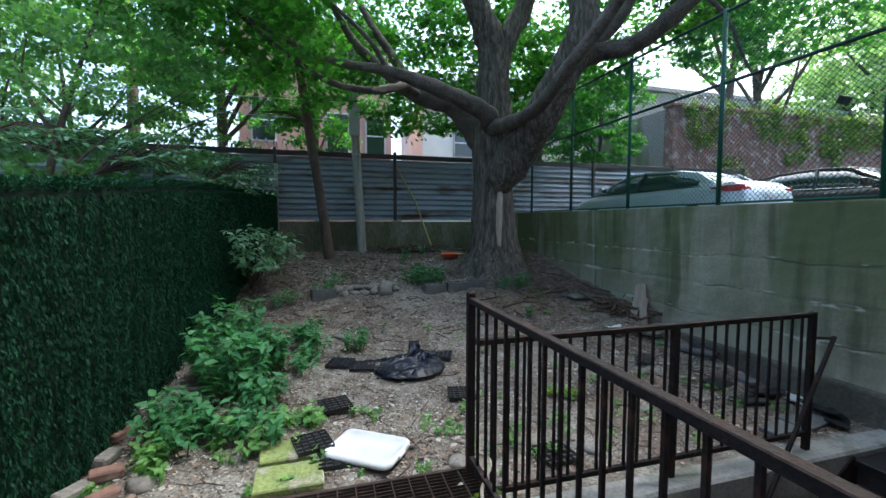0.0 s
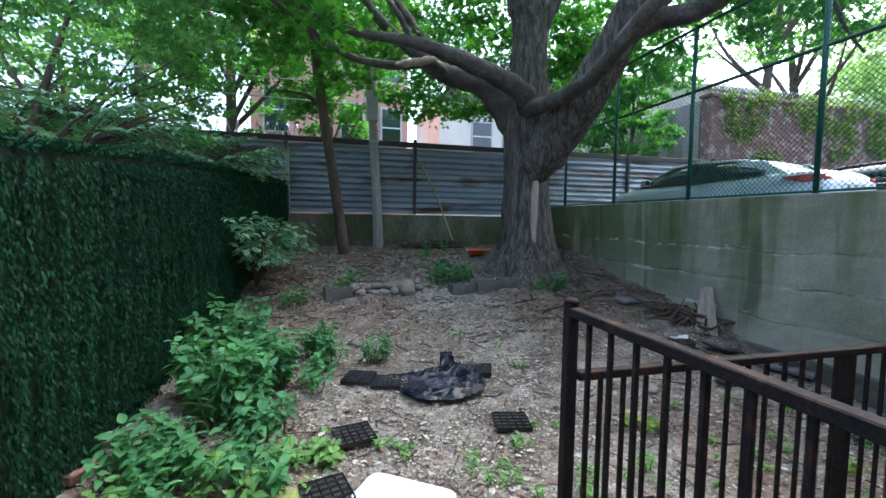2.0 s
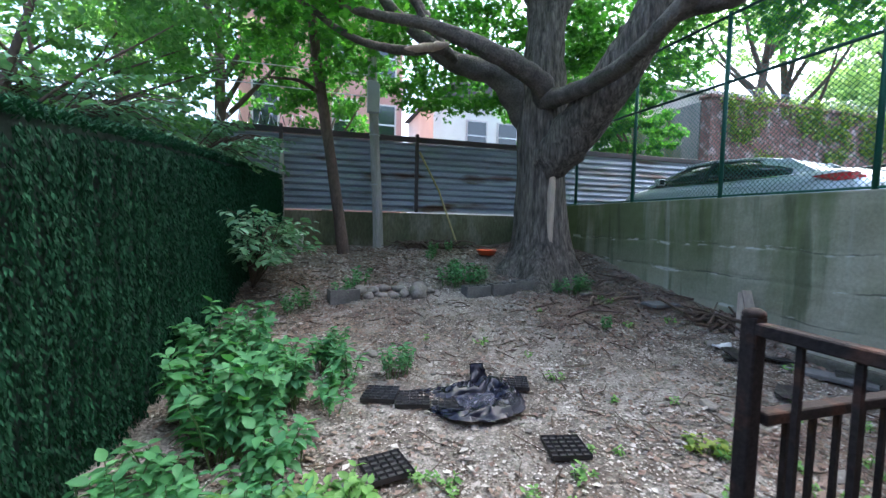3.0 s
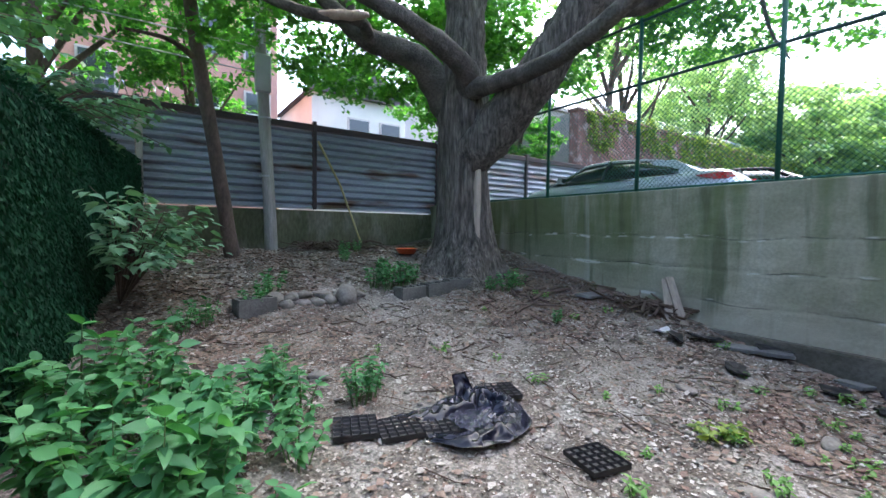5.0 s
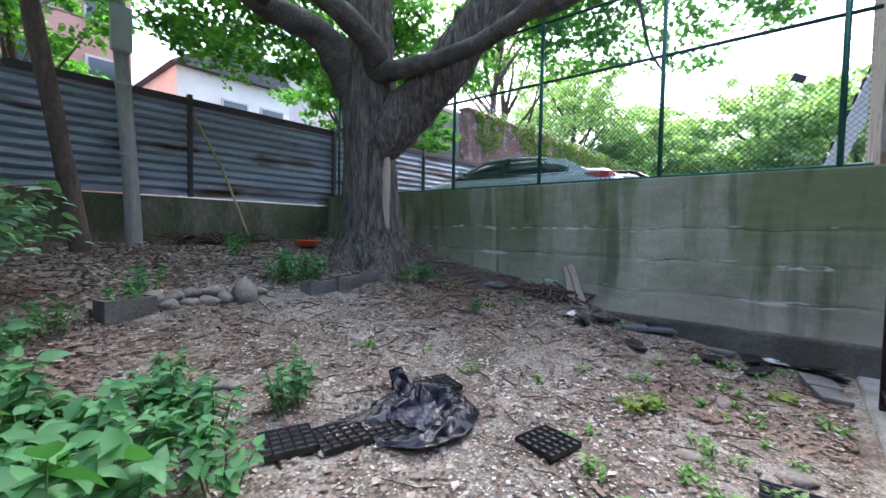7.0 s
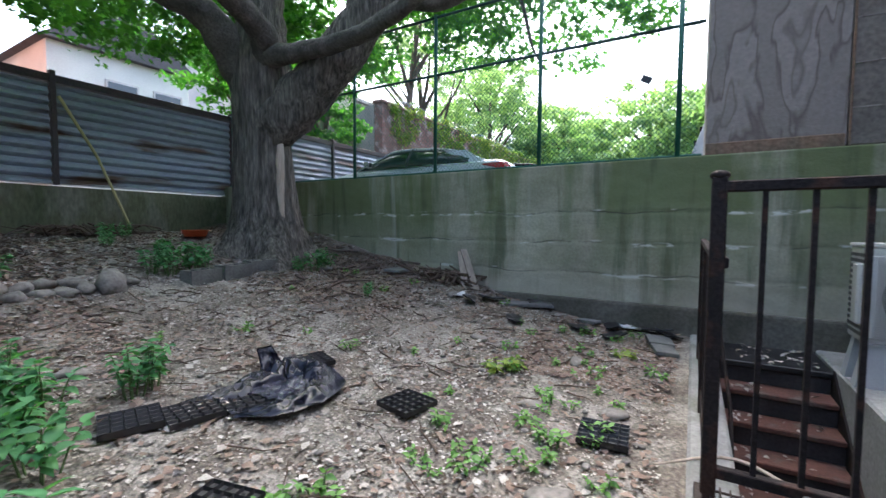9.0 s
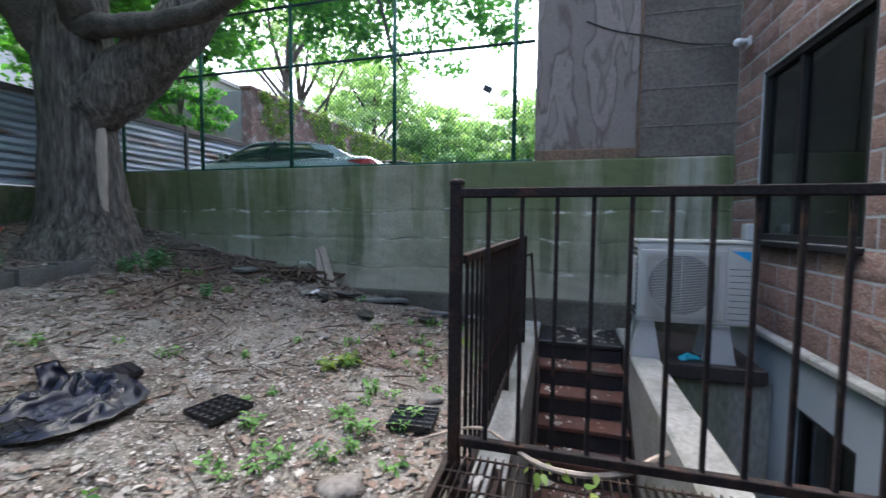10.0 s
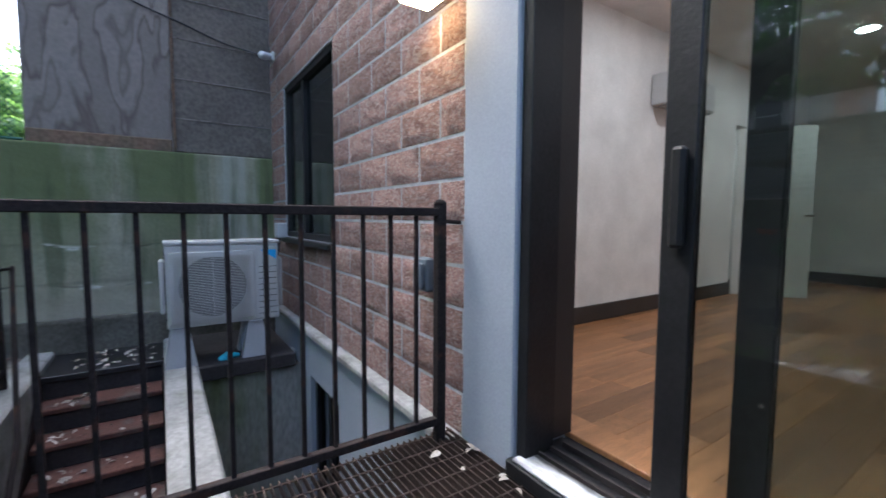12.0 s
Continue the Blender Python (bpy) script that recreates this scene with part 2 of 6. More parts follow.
# light green of distant trees, paled further: haze is mixed into the leaf colour
M_HAZYLEAF = leafy("hazy_far_leaf", (0.15, 0.23, 0.13), (0.28, 0.38, 0.21), 0.45)
M_WEED = leafy("weed_leaf", (0.038, 0.135, 0.06), (0.105, 0.265, 0.105), 0.3)
M_PALE = leafy("pale_bush_leaf", (0.085, 0.19, 0.115), (0.17, 0.29, 0.195), 0.25)
M_IVY = leafy("ivy_leaf", (0.09, 0.16, 0.03), (0.24, 0.3, 0.06), 0.3)
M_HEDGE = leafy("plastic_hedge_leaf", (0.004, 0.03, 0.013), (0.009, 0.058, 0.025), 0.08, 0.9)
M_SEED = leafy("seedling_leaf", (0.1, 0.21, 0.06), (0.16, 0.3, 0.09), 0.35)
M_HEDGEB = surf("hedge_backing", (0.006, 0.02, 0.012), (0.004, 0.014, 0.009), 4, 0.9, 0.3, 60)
M_WOODPOLE = surf("grey_pole_timber", (0.36, 0.34, 0.32), (0.25, 0.235, 0.22), 4, 0.85, 0.3, 30, vary=0.2, stretch=(2, 2, 0.2))
M_GREYPAINT = plain("grey_painted_metal", (0.38, 0.39, 0.4), 0.5)
M_STONE = surf("field_stone", (0.22, 0.2, 0.18), (0.14, 0.125, 0.11), 6, 0.9, 0.6, 30, vary=0.3)
M_BLACKPL = plain("black_plastic", (0.012, 0.012, 0.014), 0.45)
M_BAG = surf("black_film", (0.012, 0.014, 0.03), (0.016, 0.018, 0.038), 4, 0.24, 0.3, 7, 0, 0.1, spec=0.6, depth=0.02)
M_WHITEPL = plain("white_plastic", (0.62, 0.63, 0.64), 0.4)
M_ORANGE = plain("orange_plastic", (0.75, 0.12, 0.03), 0.4)
M_MOSS = surf("mossy_slab", (0.23, 0.27, 0.09), (0.16, 0.2, 0.07), 4, 0.95, 0.6, 40, vary=0.3, c3=(0.27, 0.25, 0.2), third=5, amount=0.3)
M_SLATE = surf("grey_slate", (0.16, 0.16, 0.155), (0.1, 0.1, 0.1), 5, 0.85, 0.4, 40)
M_PLANK = surf("weathered_plank", (0.33, 0.28, 0.23), (0.22, 0.18, 0.15), 5, 0.9, 0.5, 30, stretch=(1, 1, 0.2))
M_ASPH = surf("asphalt", (0.055, 0.055, 0.055), (0.075, 0.072, 0.07), 1, 0.95, 0.5, 80)
M_SILVER = plain("silver_car_paint", (0.56, 0.62, 0.69), 0.28, 0.2)
M_MAROON = plain("dark_red_car_paint", (0.03, 0.01, 0.013), 0.3, 0.0, 0.5)
M_WHITEC = plain("white_car_paint", (0.68, 0.69, 0.7), 0.25)
M_CARGLASS = plain("dark_car_glass", (0.015, 0.02, 0.022), 0.05, 0.0, 0.9)
M_TYRE = plain("tyre_rubber", (0.015, 0.015, 0.015), 0.8)
M_RED = plain("red_lamp_lens", (0.42, 0.015, 0.02), 0.15, spec=0.8)
M_CHROME = plain("chrome", (0.6, 0.6, 0.6), 0.15, 1.0)
M_BRICK = surf("old_red_brick", (0.2, 0.11, 0.085), (0.15, 0.09, 0.075), 2, 0.95, 0.6, 12, vary=0.3, c3=(0.3, 0.25, 0.23), third=3, amount=0.4)
M_BRICKPINK = surf("pink_red_brick_house", (0.47, 0.26, 0.22), (0.4, 0.22, 0.185), 1, 0.95, 0.4, 20, vary=0.12)
M_CREAM = surf("cream_render", (0.66, 0.64, 0.57), (0.58, 0.56, 0.5), 0.8, 0.9, 0.2, 20, vary=0.06)
M_STONEH = surf("pale_stone_house", (0.5, 0.46, 0.42), (0.42, 0.39, 0.36), 0.6, 0.9, 0.3, 20, vary=0.12)
M_ROOF = surf("dark_roof", (0.09, 0.085, 0.085), (0.06, 0.06, 0.06), 2, 0.9, 0.3, 30)
M_ACW = plain("off_white_enamel", (0.45, 0.45, 0.43), 0.45)
M_ACD = plain("dark_fan_recess", (0.05, 0.05, 0.05), 0.6)
M_BLUE = plain("blue_badge", (0.03, 0.36, 0.75), 0.4)
M_FRAME = surf("black_door_frame", (0.009, 0.009, 0.01), (0.015, 0.015, 0.016), 4, 0.45, 0.15, 60, spec=0.25)
M_FRAMEB = plain("dark_brown_jamb", (0.03, 0.025, 0.024), 0.5, 0.0, 0.3)
M_GLASS = glass("window_glass", (0.55, 0.62, 0.59))
M_WALLW = plain("white_interior_paint", (0.78, 0.77, 0.76), 0.7)
M_OAK = surf("oak_floor_board", (0.42, 0.2, 0.085), (0.3, 0.14, 0.055), 3, 0.35, 0.1, 30, vary=0.15, stretch=(6, 0.6, 1), piece=0.34)
M_BASEB = plain("dark_baseboard", (0.03, 0.027, 0.026), 0.5)
M_LED = glow("warm_led", (1.0, 0.66, 0.3), 9.0)
M_LEDW = glow("ceiling_led", (1.0, 0.95, 0.88), 42.0)
M_YELLOW = plain("yellowed_stick", (0.42, 0.36, 0.16), 0.6)
M_TWIG = surf("dry_twig", (0.1, 0.07, 0.05), (0.06, 0.042, 0.032), 6, 0.9, 0.4, 40)
M_DIMROOM = plain("dim_room", (0.05, 0.055, 0.05), 0.8)

# ---- building helpers ----


def finish(name, bm, material, smooth=False):
    me = bpy.data.meshes.new(name)
    bm.to_mesh(me)
    bm.free()
    me.materials.append(material)
    if smooth:
        me.polygons.foreach_set("use_smooth", [True] * len(me.polygons))
    return me


def part(name, bm, material, parent=None, label="", smooth=False):
    """One bmesh as one mesh object, under a thing or a part."""
    ob = new(name, finish(name, bm, material, smooth))
    if parent:
        ob.parent = parent
    if label:
        ob["label"] = label
    return ob


def thing(name, m, label, category, group="", kind=""):
    e = new(name)
    e.empty_display_size = 0.1
    e.matrix_basis = m
    return tagged(e, label, category, group, kind)


def box(bm, x0, x1, y0, y1, z0, z1, bevel=0.0, seg=1, m=None):
    made = bmesh.ops.create_cube(bm, size=1.0)["verts"]
    for v in made:
        v.co = Vector(((x0 + x1) / 2 + v.co.x * (x1 - x0), (y0 + y1) / 2 + v.co.y * (y1 - y0), (z0 + z1) / 2 + v.co.z * (z1 - z0)))
    if bevel:
        edges = list({e for v in made for e in v.link_edges})
        made = [v for v in bmesh.ops.bevel(bm, geom=edges, offset=bevel, segments=seg, affect="EDGES", profile=0.6)["verts"]]
    if m is not None:
        bmesh.ops.transform(bm, matrix=m, verts=made)
    return bm


def boxed(*a, **k):
    return box(bmesh.new(), *a, **k)


def tube(bm, pts, radii, seg=8, rough=0.0, seed=0, cap=True):
    """A tube along pts with its own radius at each."""
    pts = [Vector(p) for p in pts]
    rings, side = [], None
    for i, p in enumerate(pts):
        d = (pts[min(i + 1, len(pts) - 1)] - pts[max(i - 1, 0)]).normalized()
        if side is None:
            side = d.cross(Vector((0.31, 0.87, 0.2))).normalized()
        side = (side - d * side.dot(d)).normalized()
        up = d.cross(side)
        ring = []
        for k in range(seg):
            a = 2 * math.pi * k / seg
            w = 1 + rough * noise.noise(Vector((math.cos(a) * 1.7 + seed, math.sin(a) * 1.7, i * 0.45 + seed)))
            ring.append(bm.verts.new(p + (side * math.cos(a) + up * math.sin(a)) * radii[i] * w))
        rings.append(ring)
    for r0, r1 in zip(rings, rings[1:]):
        for k in range(seg):
            bm.faces.new((r0[k], r0[(k + 1) % seg], r1[(k + 1) % seg], r1[k]))
    if cap:
        bm.faces.new(rings[0][::-1])
        bm.faces.new(rings[-1])
    return bm


def curve_pts(ctrl, n=6):
    """Smooth points through ctrl (each x, y, z, radius)."""
    c = [np.array(p, float) for p in ctrl]
    c = [2 * c[0] - c[1]] + c + [2 * c[-1] - c[-2]]
    out = []
    for i in range(1, len(c) - 2):
        for k in range(n):
            t = k / n
            out.append(0.5 * (2 * c[i] + (c[i + 1] - c[i - 1]) * t + (2 * c[i - 1] - 5 * c[i] + 4 * c[i + 1] - c[i + 2]) * t * t + (3 * c[i] - c[i - 1] - 3 * c[i + 1] + c[i + 2]) * t ** 3))
    out.append(c[-2])
    out = np.array(out)
    return [tuple(p[:3]) for p in out], [max(0.004, p[3]) for p in out]


def limb(bm, ctrl, seg=10, rough=0.15, seed=0, n=6):
    p, r = curve_pts(ctrl, n)
    return tube(bm, p, r, seg, rough, seed)


LEAF_SHAPES = {
    "kite": ([(0, 0, 0), (-0.36, 0.45, 0.07), (0, 1, -0.04), (0.36, 0.45, 0.07)], [(0, 2, 1), (0, 3, 2)]),
    "blade": ([(0, 0, 0), (-0.17, 0.4, 0.05), (0, 1, -0.03), (0.17, 0.4, 0.05)], [(0, 2, 1), (0, 3, 2)]),
    "oval": ([(0, 0, 0), (0, 0.4, -0.03), (0, 0.75, -0.05), (0, 1.05, -0.16), (-0.2, 0.16, 0.05), (-0.29, 0.38, 0.06), (-0.2, 0.68, 0.03), (0.2, 0.16, 0.05), (0.29, 0.38, 0.06), (0.2, 0.68, 0.03)], [(0, 1, 5, 4), (1, 2, 6, 5), (2, 3, 6), (0, 7, 8, 1), (1, 8, 9, 2), (2, 9, 3)]),
    "maple": ([(0, 0, 0), (-0.45, 0.12, 0.05), (-0.22, 0.4, 0.02), (-0.55, 0.72, 0.06), (-0.15, 0.68, 0), (0, 1, -0.05), (0.15, 0.68, 0), (0.55, 0.72, 0.06), (0.22, 0.4, 0.02), (0.45, 0.12, 0.05)], [(0, 2, 1), (0, 4, 3, 2), (0, 6, 5, 4), (0, 8, 7, 6), (0, 9, 8)]),
}


def leaves(name, pos, size, material, parent=None, shape="kite", tilt=0.6, seed=1, aim=None, flat=0.0):
    """Many leaves as one mesh: each at pos, with its own size, turn and tilt. aim: main direction of each; flat: droop."""
    rng = np.random.default_rng(seed)
    pos = np.asarray(pos, float)
    n = len(pos)
    sv, sf = LEAF_SHAPES[shape]
    sv = np.array(sv, float)
    az = rng.uniform(0, 2 * np.pi, n)
    el = rng.normal(-0.25 - flat, tilt, n)
    d = np.stack([np.cos(az) * np.cos(el), np.sin(az) * np.cos(el), np.sin(el)], 1)
    if aim is not None:
        d = d * 0.5 + np.asarray(aim, float)
        d /= np.linalg.norm(d, axis=1)[:, None] + 1e-9
    up = np.array([0, 0, 1.0]) + rng.normal(0, tilt, (n, 3))
    s = np.cross(d, up)
    s /= np.linalg.norm(s, axis=1)[:, None] + 1e-9
    u = np.cross(s, d)
    k = rng.uniform(0.65, 1.25, n) * np.broadcast_to(size, n)
    v = pos[:, None, :] + k[:, None, None] * (sv[None, :, 0, None] * s[:, None] + sv[None, :, 1, None] * d[:, None] + sv[None, :, 2, None] * u[:, None])
    v = v.reshape(-1, 3)
    base = (np.arange(n) * len(sv))[:, None]
    loops = np.concatenate([base + np.array(f)[None] for f in sf], 1).ravel()
    lens = np.tile([len(f) for f in sf], n)
    me = bpy.data.meshes.new(name)
    me.vertices.add(len(v))
    me.vertices.foreach_set("co", v.ravel())
    me.loops.add(len(loops))
    me.loops.foreach_set("vertex_index", loops.astype(np.int32))
    me.polygons.add(len(lens))
    me.polygons.foreach_set("loop_start", np.concatenate([[0], np.cumsum(lens)[:-1]]).astype(np.int32))
    me.update(calc_edges=True)
    me.validate()
    me.materials.append(material)
    ob = new(name, me)
    if parent:
        ob.parent = parent
    return ob


def sprays(rng, centres, per, radius, thick=0.35):
    """Leaf places in flattish sprays round centres."""
    c = np.repeat(np.asarray(centres, float), per, axis=0)
    o = rng.normal(0, 1, (len(c), 3))
    o /= np.linalg.norm(o, axis=1)[:, None]
    o *= (rng.uniform(0, 1, len(c)) ** 0.5)[:, None] * np.repeat(np.broadcast_to(radius, len(centres)), per)[:, None]
    o[:, 2] *= thick
    return c + o


def ground_z(x, y):
    """Height of the garden: nearly level by the platform, rising to the back, a bank at the stones and a mound at the tree."""
    z = np.interp(y, [-1, 2.6, 3.7, 4.4, 5.4, 6.8, 7.25, 8.8, 11.0], [-0.12, -0.12, -0.05, 0.03, 0.18, 0.40, 0.56, 0.78, 0.95])
    z = z + 0.24 * np.exp(-(((x - 3.3) / 1.3) ** 2 + ((y - 8.4) / 0.75) ** 2))
    z = z + 0.2 * np.exp(-((x - 4.9) / 0.8) ** 2) * np.clip((y - 4.5) / 3.0, 0, 1)
    z = z + 0.13 * np.clip((x - 2.0) / 2.0, 0, 1) * np.clip((y - 3.2) / 1.5, 0, 1) * np.clip((7.4 - y) / 1.0, 0, 1)
    return z


def gz(x, y):
    return float(ground_z(np.array(x, float), np.array(y, float)))

# ---- large structure ----
rng = np.random.default_rng(7)


def sheet(name, material, xs, ys, zf, keep=None, label="", category="ground"):
    bm = bmesh.new()
    X, Y = np.meshgrid(xs, ys, indexing="ij")
    Z = zf(X, Y)
    vs = [[bm.verts.new((X[i, j], Y[i, j], Z[i, j])) for j in range(len(ys))] for i in range(len(xs))]
    for i in range(len(xs) - 1):
        for j in range(len(ys) - 1):
            if keep is None or keep((xs[i] + xs[i + 1]) / 2, (ys[j] + ys[j + 1]) / 2):
                bm.faces.new((vs[i][j], vs[i + 1][j], vs[i + 1][j + 1], vs[i][j + 1]))
    for v in [v for v in bm.verts if not v.link_faces]:
        bm.verts.remove(v)
    return tagged(part(name, bm, material, smooth=True), label, category, kind="structure")


def soil_z(X, Y):
    z = ground_z(X, Y)
    w = np.array([noise.noise(Vector((a * 1.7, b * 1.7, 0))) * 0.03 + noise.noise(Vector((a * 6, b * 6, 3))) * 0.014 + noise.noise(Vector((a * 19, b * 19, 7))) * 0.006 for a, b in zip(X.ravel(), Y.ravel())])
    return z + w.reshape(X.shape)


sheet("ground", M_SOIL, np.linspace(-2.0, 4.78, 150), np.concatenate([np.linspace(-0.4, 2.1, 26), np.linspace(2.15, 10.95, 190)]), soil_z,
      lambda x, y: not (x > 0.42 and y < 2.06), "bare brown soil with wood chips and dry leaves")
bm = bmesh.new()
box(bm, 5.0, 400, -60, 400, 1.2, 1.43)
box(bm, -400, 5.0, 11.15, 400, 0.9, 1.05)
box(bm, -400, -2.02, -60, 11.15, -0.3, 0.15)
tagged(part("road", bm, M_ASPH), "grey asphalt of the neighbouring car park", "asphalt", kind="structure")

# retaining wall along the car park, cast in lifts with ragged joints
bm = bmesh.new()
nx, nz = 280, 110
ys = np.linspace(-0.3, 11.0, nx)
zs = np.linspace(-0.4, 1.89, nz)
grid = []
for y in ys:
    col = []
    for z in zs:
        d = 0.012 * noise.noise(Vector((0, y * 1.3, z * 2.0))) + 0.006 * noise.noise(Vector((5, y * 7, z * 9)))
        for jz in (0.52, 0.9, 1.28):
            d -= 0.014 * max(0.0, 1 - abs(z - jz - 0.03 * noise.noise(Vector((jz, y * 2.1, 0)))) / 0.03) * (0.5 + 0.5 * noise.noise(Vector((jz * 3, y * 1.1, 4))))
        col.append(bm.verts.new((4.75 - d, y, z)))
    grid.append(col)
back = [(bm.verts.new((5.02, y, 1.89)), bm.verts.new((5.02, y, 1.2))) for y in ys]
for i in range(nx - 1):
    for j in range(nz - 1):
        bm.faces.new((grid[i][j], grid[i][j + 1], grid[i + 1][j + 1], grid[i + 1][j]))
    bm.faces.new((grid[i][-1], back[i][0], back[i + 1][0], grid[i + 1][-1]))
    bm.faces.new((back[i][0], back[i][1], back[i + 1][1], back[i + 1][0]))
tagged(part("wall_east", bm, M_ALGAE, smooth=True), "old board-marked concrete retaining wall stained with algae", "retaining wall", kind="structure")
bm = boxed(4.685, 4.78, -0.2, 6.0, -0.6, 0.2, 0.03, 2)
tagged(part("wall_footing", bm, M_FOOTING), "dark concrete footing along the retaining wall", "footing", kind="structure")
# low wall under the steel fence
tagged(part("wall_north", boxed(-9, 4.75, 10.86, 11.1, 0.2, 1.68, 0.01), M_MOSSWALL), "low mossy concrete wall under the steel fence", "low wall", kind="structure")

# tall concrete wall of the neighbour
t = thing("wall_tower", pose(0, 0, 0), "tall stained concrete wall with rain streaks", "concrete wall", kind="structure")
part("cast_panel", boxed(4.78, 6.2, 1.0, 2.17, 1.9, 7.5, 0.015), M_TOWER, t)
part("dark_panel", boxed(4.79, 6.2, -0.1, 0.985, 1.9, 7.5, 0.01), M_TOWERB, t)
bm = bmesh.new()
for k in range(5):
    box(bm, 4.783, 4.79, -0.02, 0.98, 2.25 + k * 0.42, 2.262 + k * 0.42)
part("panel_joint", bm, M_TOWER, t)
part("rust_pipe", tube(bmesh.new(), [(4.775, 0.99, 1.9), (4.775, 0.99, 3.2), (4.775, 1.0, 7)], [0.012] * 3, 6), M_RUST, t)
part("base_ledge", boxed(4.77, 4.8, 1.02, 2.17, 1.885, 2.02, 0.01), M_RUST, t)

# house wall above the light well
WIN = (2.6, 4.16, 0.99, 2.57)
bm = bmesh.new()
for a in ((0.86, 2.6, 0.1, 7.5), (4.16, 4.8, 0.1, 7.5), (2.6, 4.16, 0.1, 0.99), (2.6, 4.16, 2.57, 7.5)):
    box(bm, a[0], a[1], -0.3, 0.003, a[2], a[3])
wall_south = tagged(part("wall_south", bm, M_MORTAR), "house wall of reddish split-face concrete blocks", "block wall", kind="structure")
bm = bmesh.new()
box(bm, 0.52, 0.86, -0.3, 0.02, -0.3, 7.5, 0.008)
tagged(part("stucco_pier", bm, M_STUCCO), "smooth blue-grey rendered pier beside the door", "wall", kind="structure")
bm = bmesh.new()
box(bm, -2.6, 0.52, -0.3, 0.02, 2.62, 7.5)
box(bm, -2.6, -1.55, -0.3, 0.02, -0.3, 2.62)
box(bm, -1.55, 0.52, -0.3, -0.02, -0.3, 0.2)
tagged(part("stucco_wall", bm, M_STUCCO), "smooth blue-grey rendered wall round the door", "wall", kind="structure")
# rendered basement wall
bm = bmesh.new()
for a in ((0.3, 2.47, -2.6, 0.125), (3.23, 4.9, -2.6, 0.125), (2.47, 3.23, -0.27, 0.125), (2.47, 3.23, -2.6, -1.7)):
    box(bm, a[0], a[1], -0.3, 0.035, a[2], a[3])
tagged(part("basement_wall", bm, M_STUCCO), "blue-grey rendered basement wall of the light well", "wall", kind="structure")
tagged(part("wall_ledge", box(bmesh.new(), 0.88, 4.75, -0.02, 0.085, 0.125, 0.185, 0.012), M_CURB), "white rendered ledge above the basement wall", "ledge", kind="structure")
# pit
tagged(part("pit_floor", boxed(0.3, 4.8, -0.3, 2.35, -2.65, -2.5), M_CONC), "dark concrete floor of the light well", "floor", kind="structure")
bm = bmesh.new()
box(bm, 0.3, 0.42, -0.3, 2.35, -2.6, -0.14)
box(bm, 0.42, 1.0, 2.04, 2.14, -2.6, -0.14)
tagged(part("pit_wall", bm, M_CONC), "dark concrete wall under the platform", "wall", kind="structure")
tagged(part("curb_outer", boxed(0.96, 4.68, 2.035, 2.245, -2.55, -0.085, 0.018), M_CURB), "whitewashed concrete kerb along the stair with flaking paint", "kerb", kind="structure")
tagged(part("curb_inner", boxed(0.96, 4.74, 0.92, 1.17, -2.55, -0.1, 0.018), M_CURB), "whitewashed concrete kerb between stair and light well", "kerb", kind="structure")
tagged(part("well_end_wall", boxed(3.56, 3.7, 0.04, 0.92, -2.5, -0.245), M_CONC), "grey concrete wall closing the light well", "wall", kind="structure")
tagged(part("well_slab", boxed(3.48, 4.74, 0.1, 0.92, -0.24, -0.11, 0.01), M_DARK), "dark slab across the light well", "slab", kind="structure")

# ---- basement stair ----
stair = thing("basement_stair", pose(0, 0, 0), "steep stair with red-brown treads and dark risers down to the basement", "stair")
for k in range(11):
    x1, z1 = 4.02 - 0.245 * k, -0.135 - 0.195 * k
    if k == 0:
        part("landing", boxed(x1 - 0.03, 4.68, 1.175, 2.03, z1 - 0.05, z1, 0.006), M_BLACKPL, stair, "black matted landing with dead leaves")
    else:
        part("tread", boxed(x1 - 0.03, x1 + 0.245, 1.19, 2.018, z1 - 0.045, z1, 0.008), M_TREAD, stair)
    part("riser", boxed(x1, x1 + 0.02, 1.19, 2.018, z1 - 0.195, z1 - 0.05), M_DARK, stair)
for y in (1.172, 2.02):
    bm = boxed(0, 3.9, y, y + 0.014, -0.1, 0.1, m=Matrix.Translation((4.05, 0, -0.19)) @ Matrix.Rotation(radians(180 - 38.5), 4, "Y") @ Matrix.Translation((0, 0, 0)))
    part("stringer", bm, M_IRON, stair)

# ---- steel grate platform ----
platform = thing("grate_platform", pose(0, 0, 0.2), "rusty dark steel bar-grate platform outside the door", "platform")
BAR = finish("bearing_bar", boxed(-1.02, 0.955, 0, 0.005, -0.03, 0.0), M_GRATE)
for k in range(73):
    o = new("bearing_bar", BAR)
    o.parent, o.location = platform, (0, 0.035 + k * 0.0297, 0)
ROD = finish("cross_rod", tube(bmesh.new(), [(0, 0.03, -0.004), (0, 2.2, -0.004)], [0.0045] * 2, 5), M_GRATE)
for k in range(20):
    o = new("cross_rod", ROD)
    o.parent, o.location = platform, (-0.97 + k * 0.1, 0, 0)
for nm, a in (("front_angle", (-1.04, 0.95, 2.2, 2.225, -0.09, 0.002)), ("side_angle", (-1.05, -1.025, 0.02, 2.22, -0.09, 0.002))):
    part(nm, boxed(*a, 0.003), M_GRATE, platform)
for y in (0.3, 1.15, 2.0):
    part("joist", boxed(-1.03, 0.94, y, y + 0.04, -0.13, -0.032), M_GRATE, platform)
for x in (-0.98, 0.85):
    part("leg", boxed(x, x + 0.06, 2.12, 2.18, -0.36, -0.09), M_GRATE, platform)


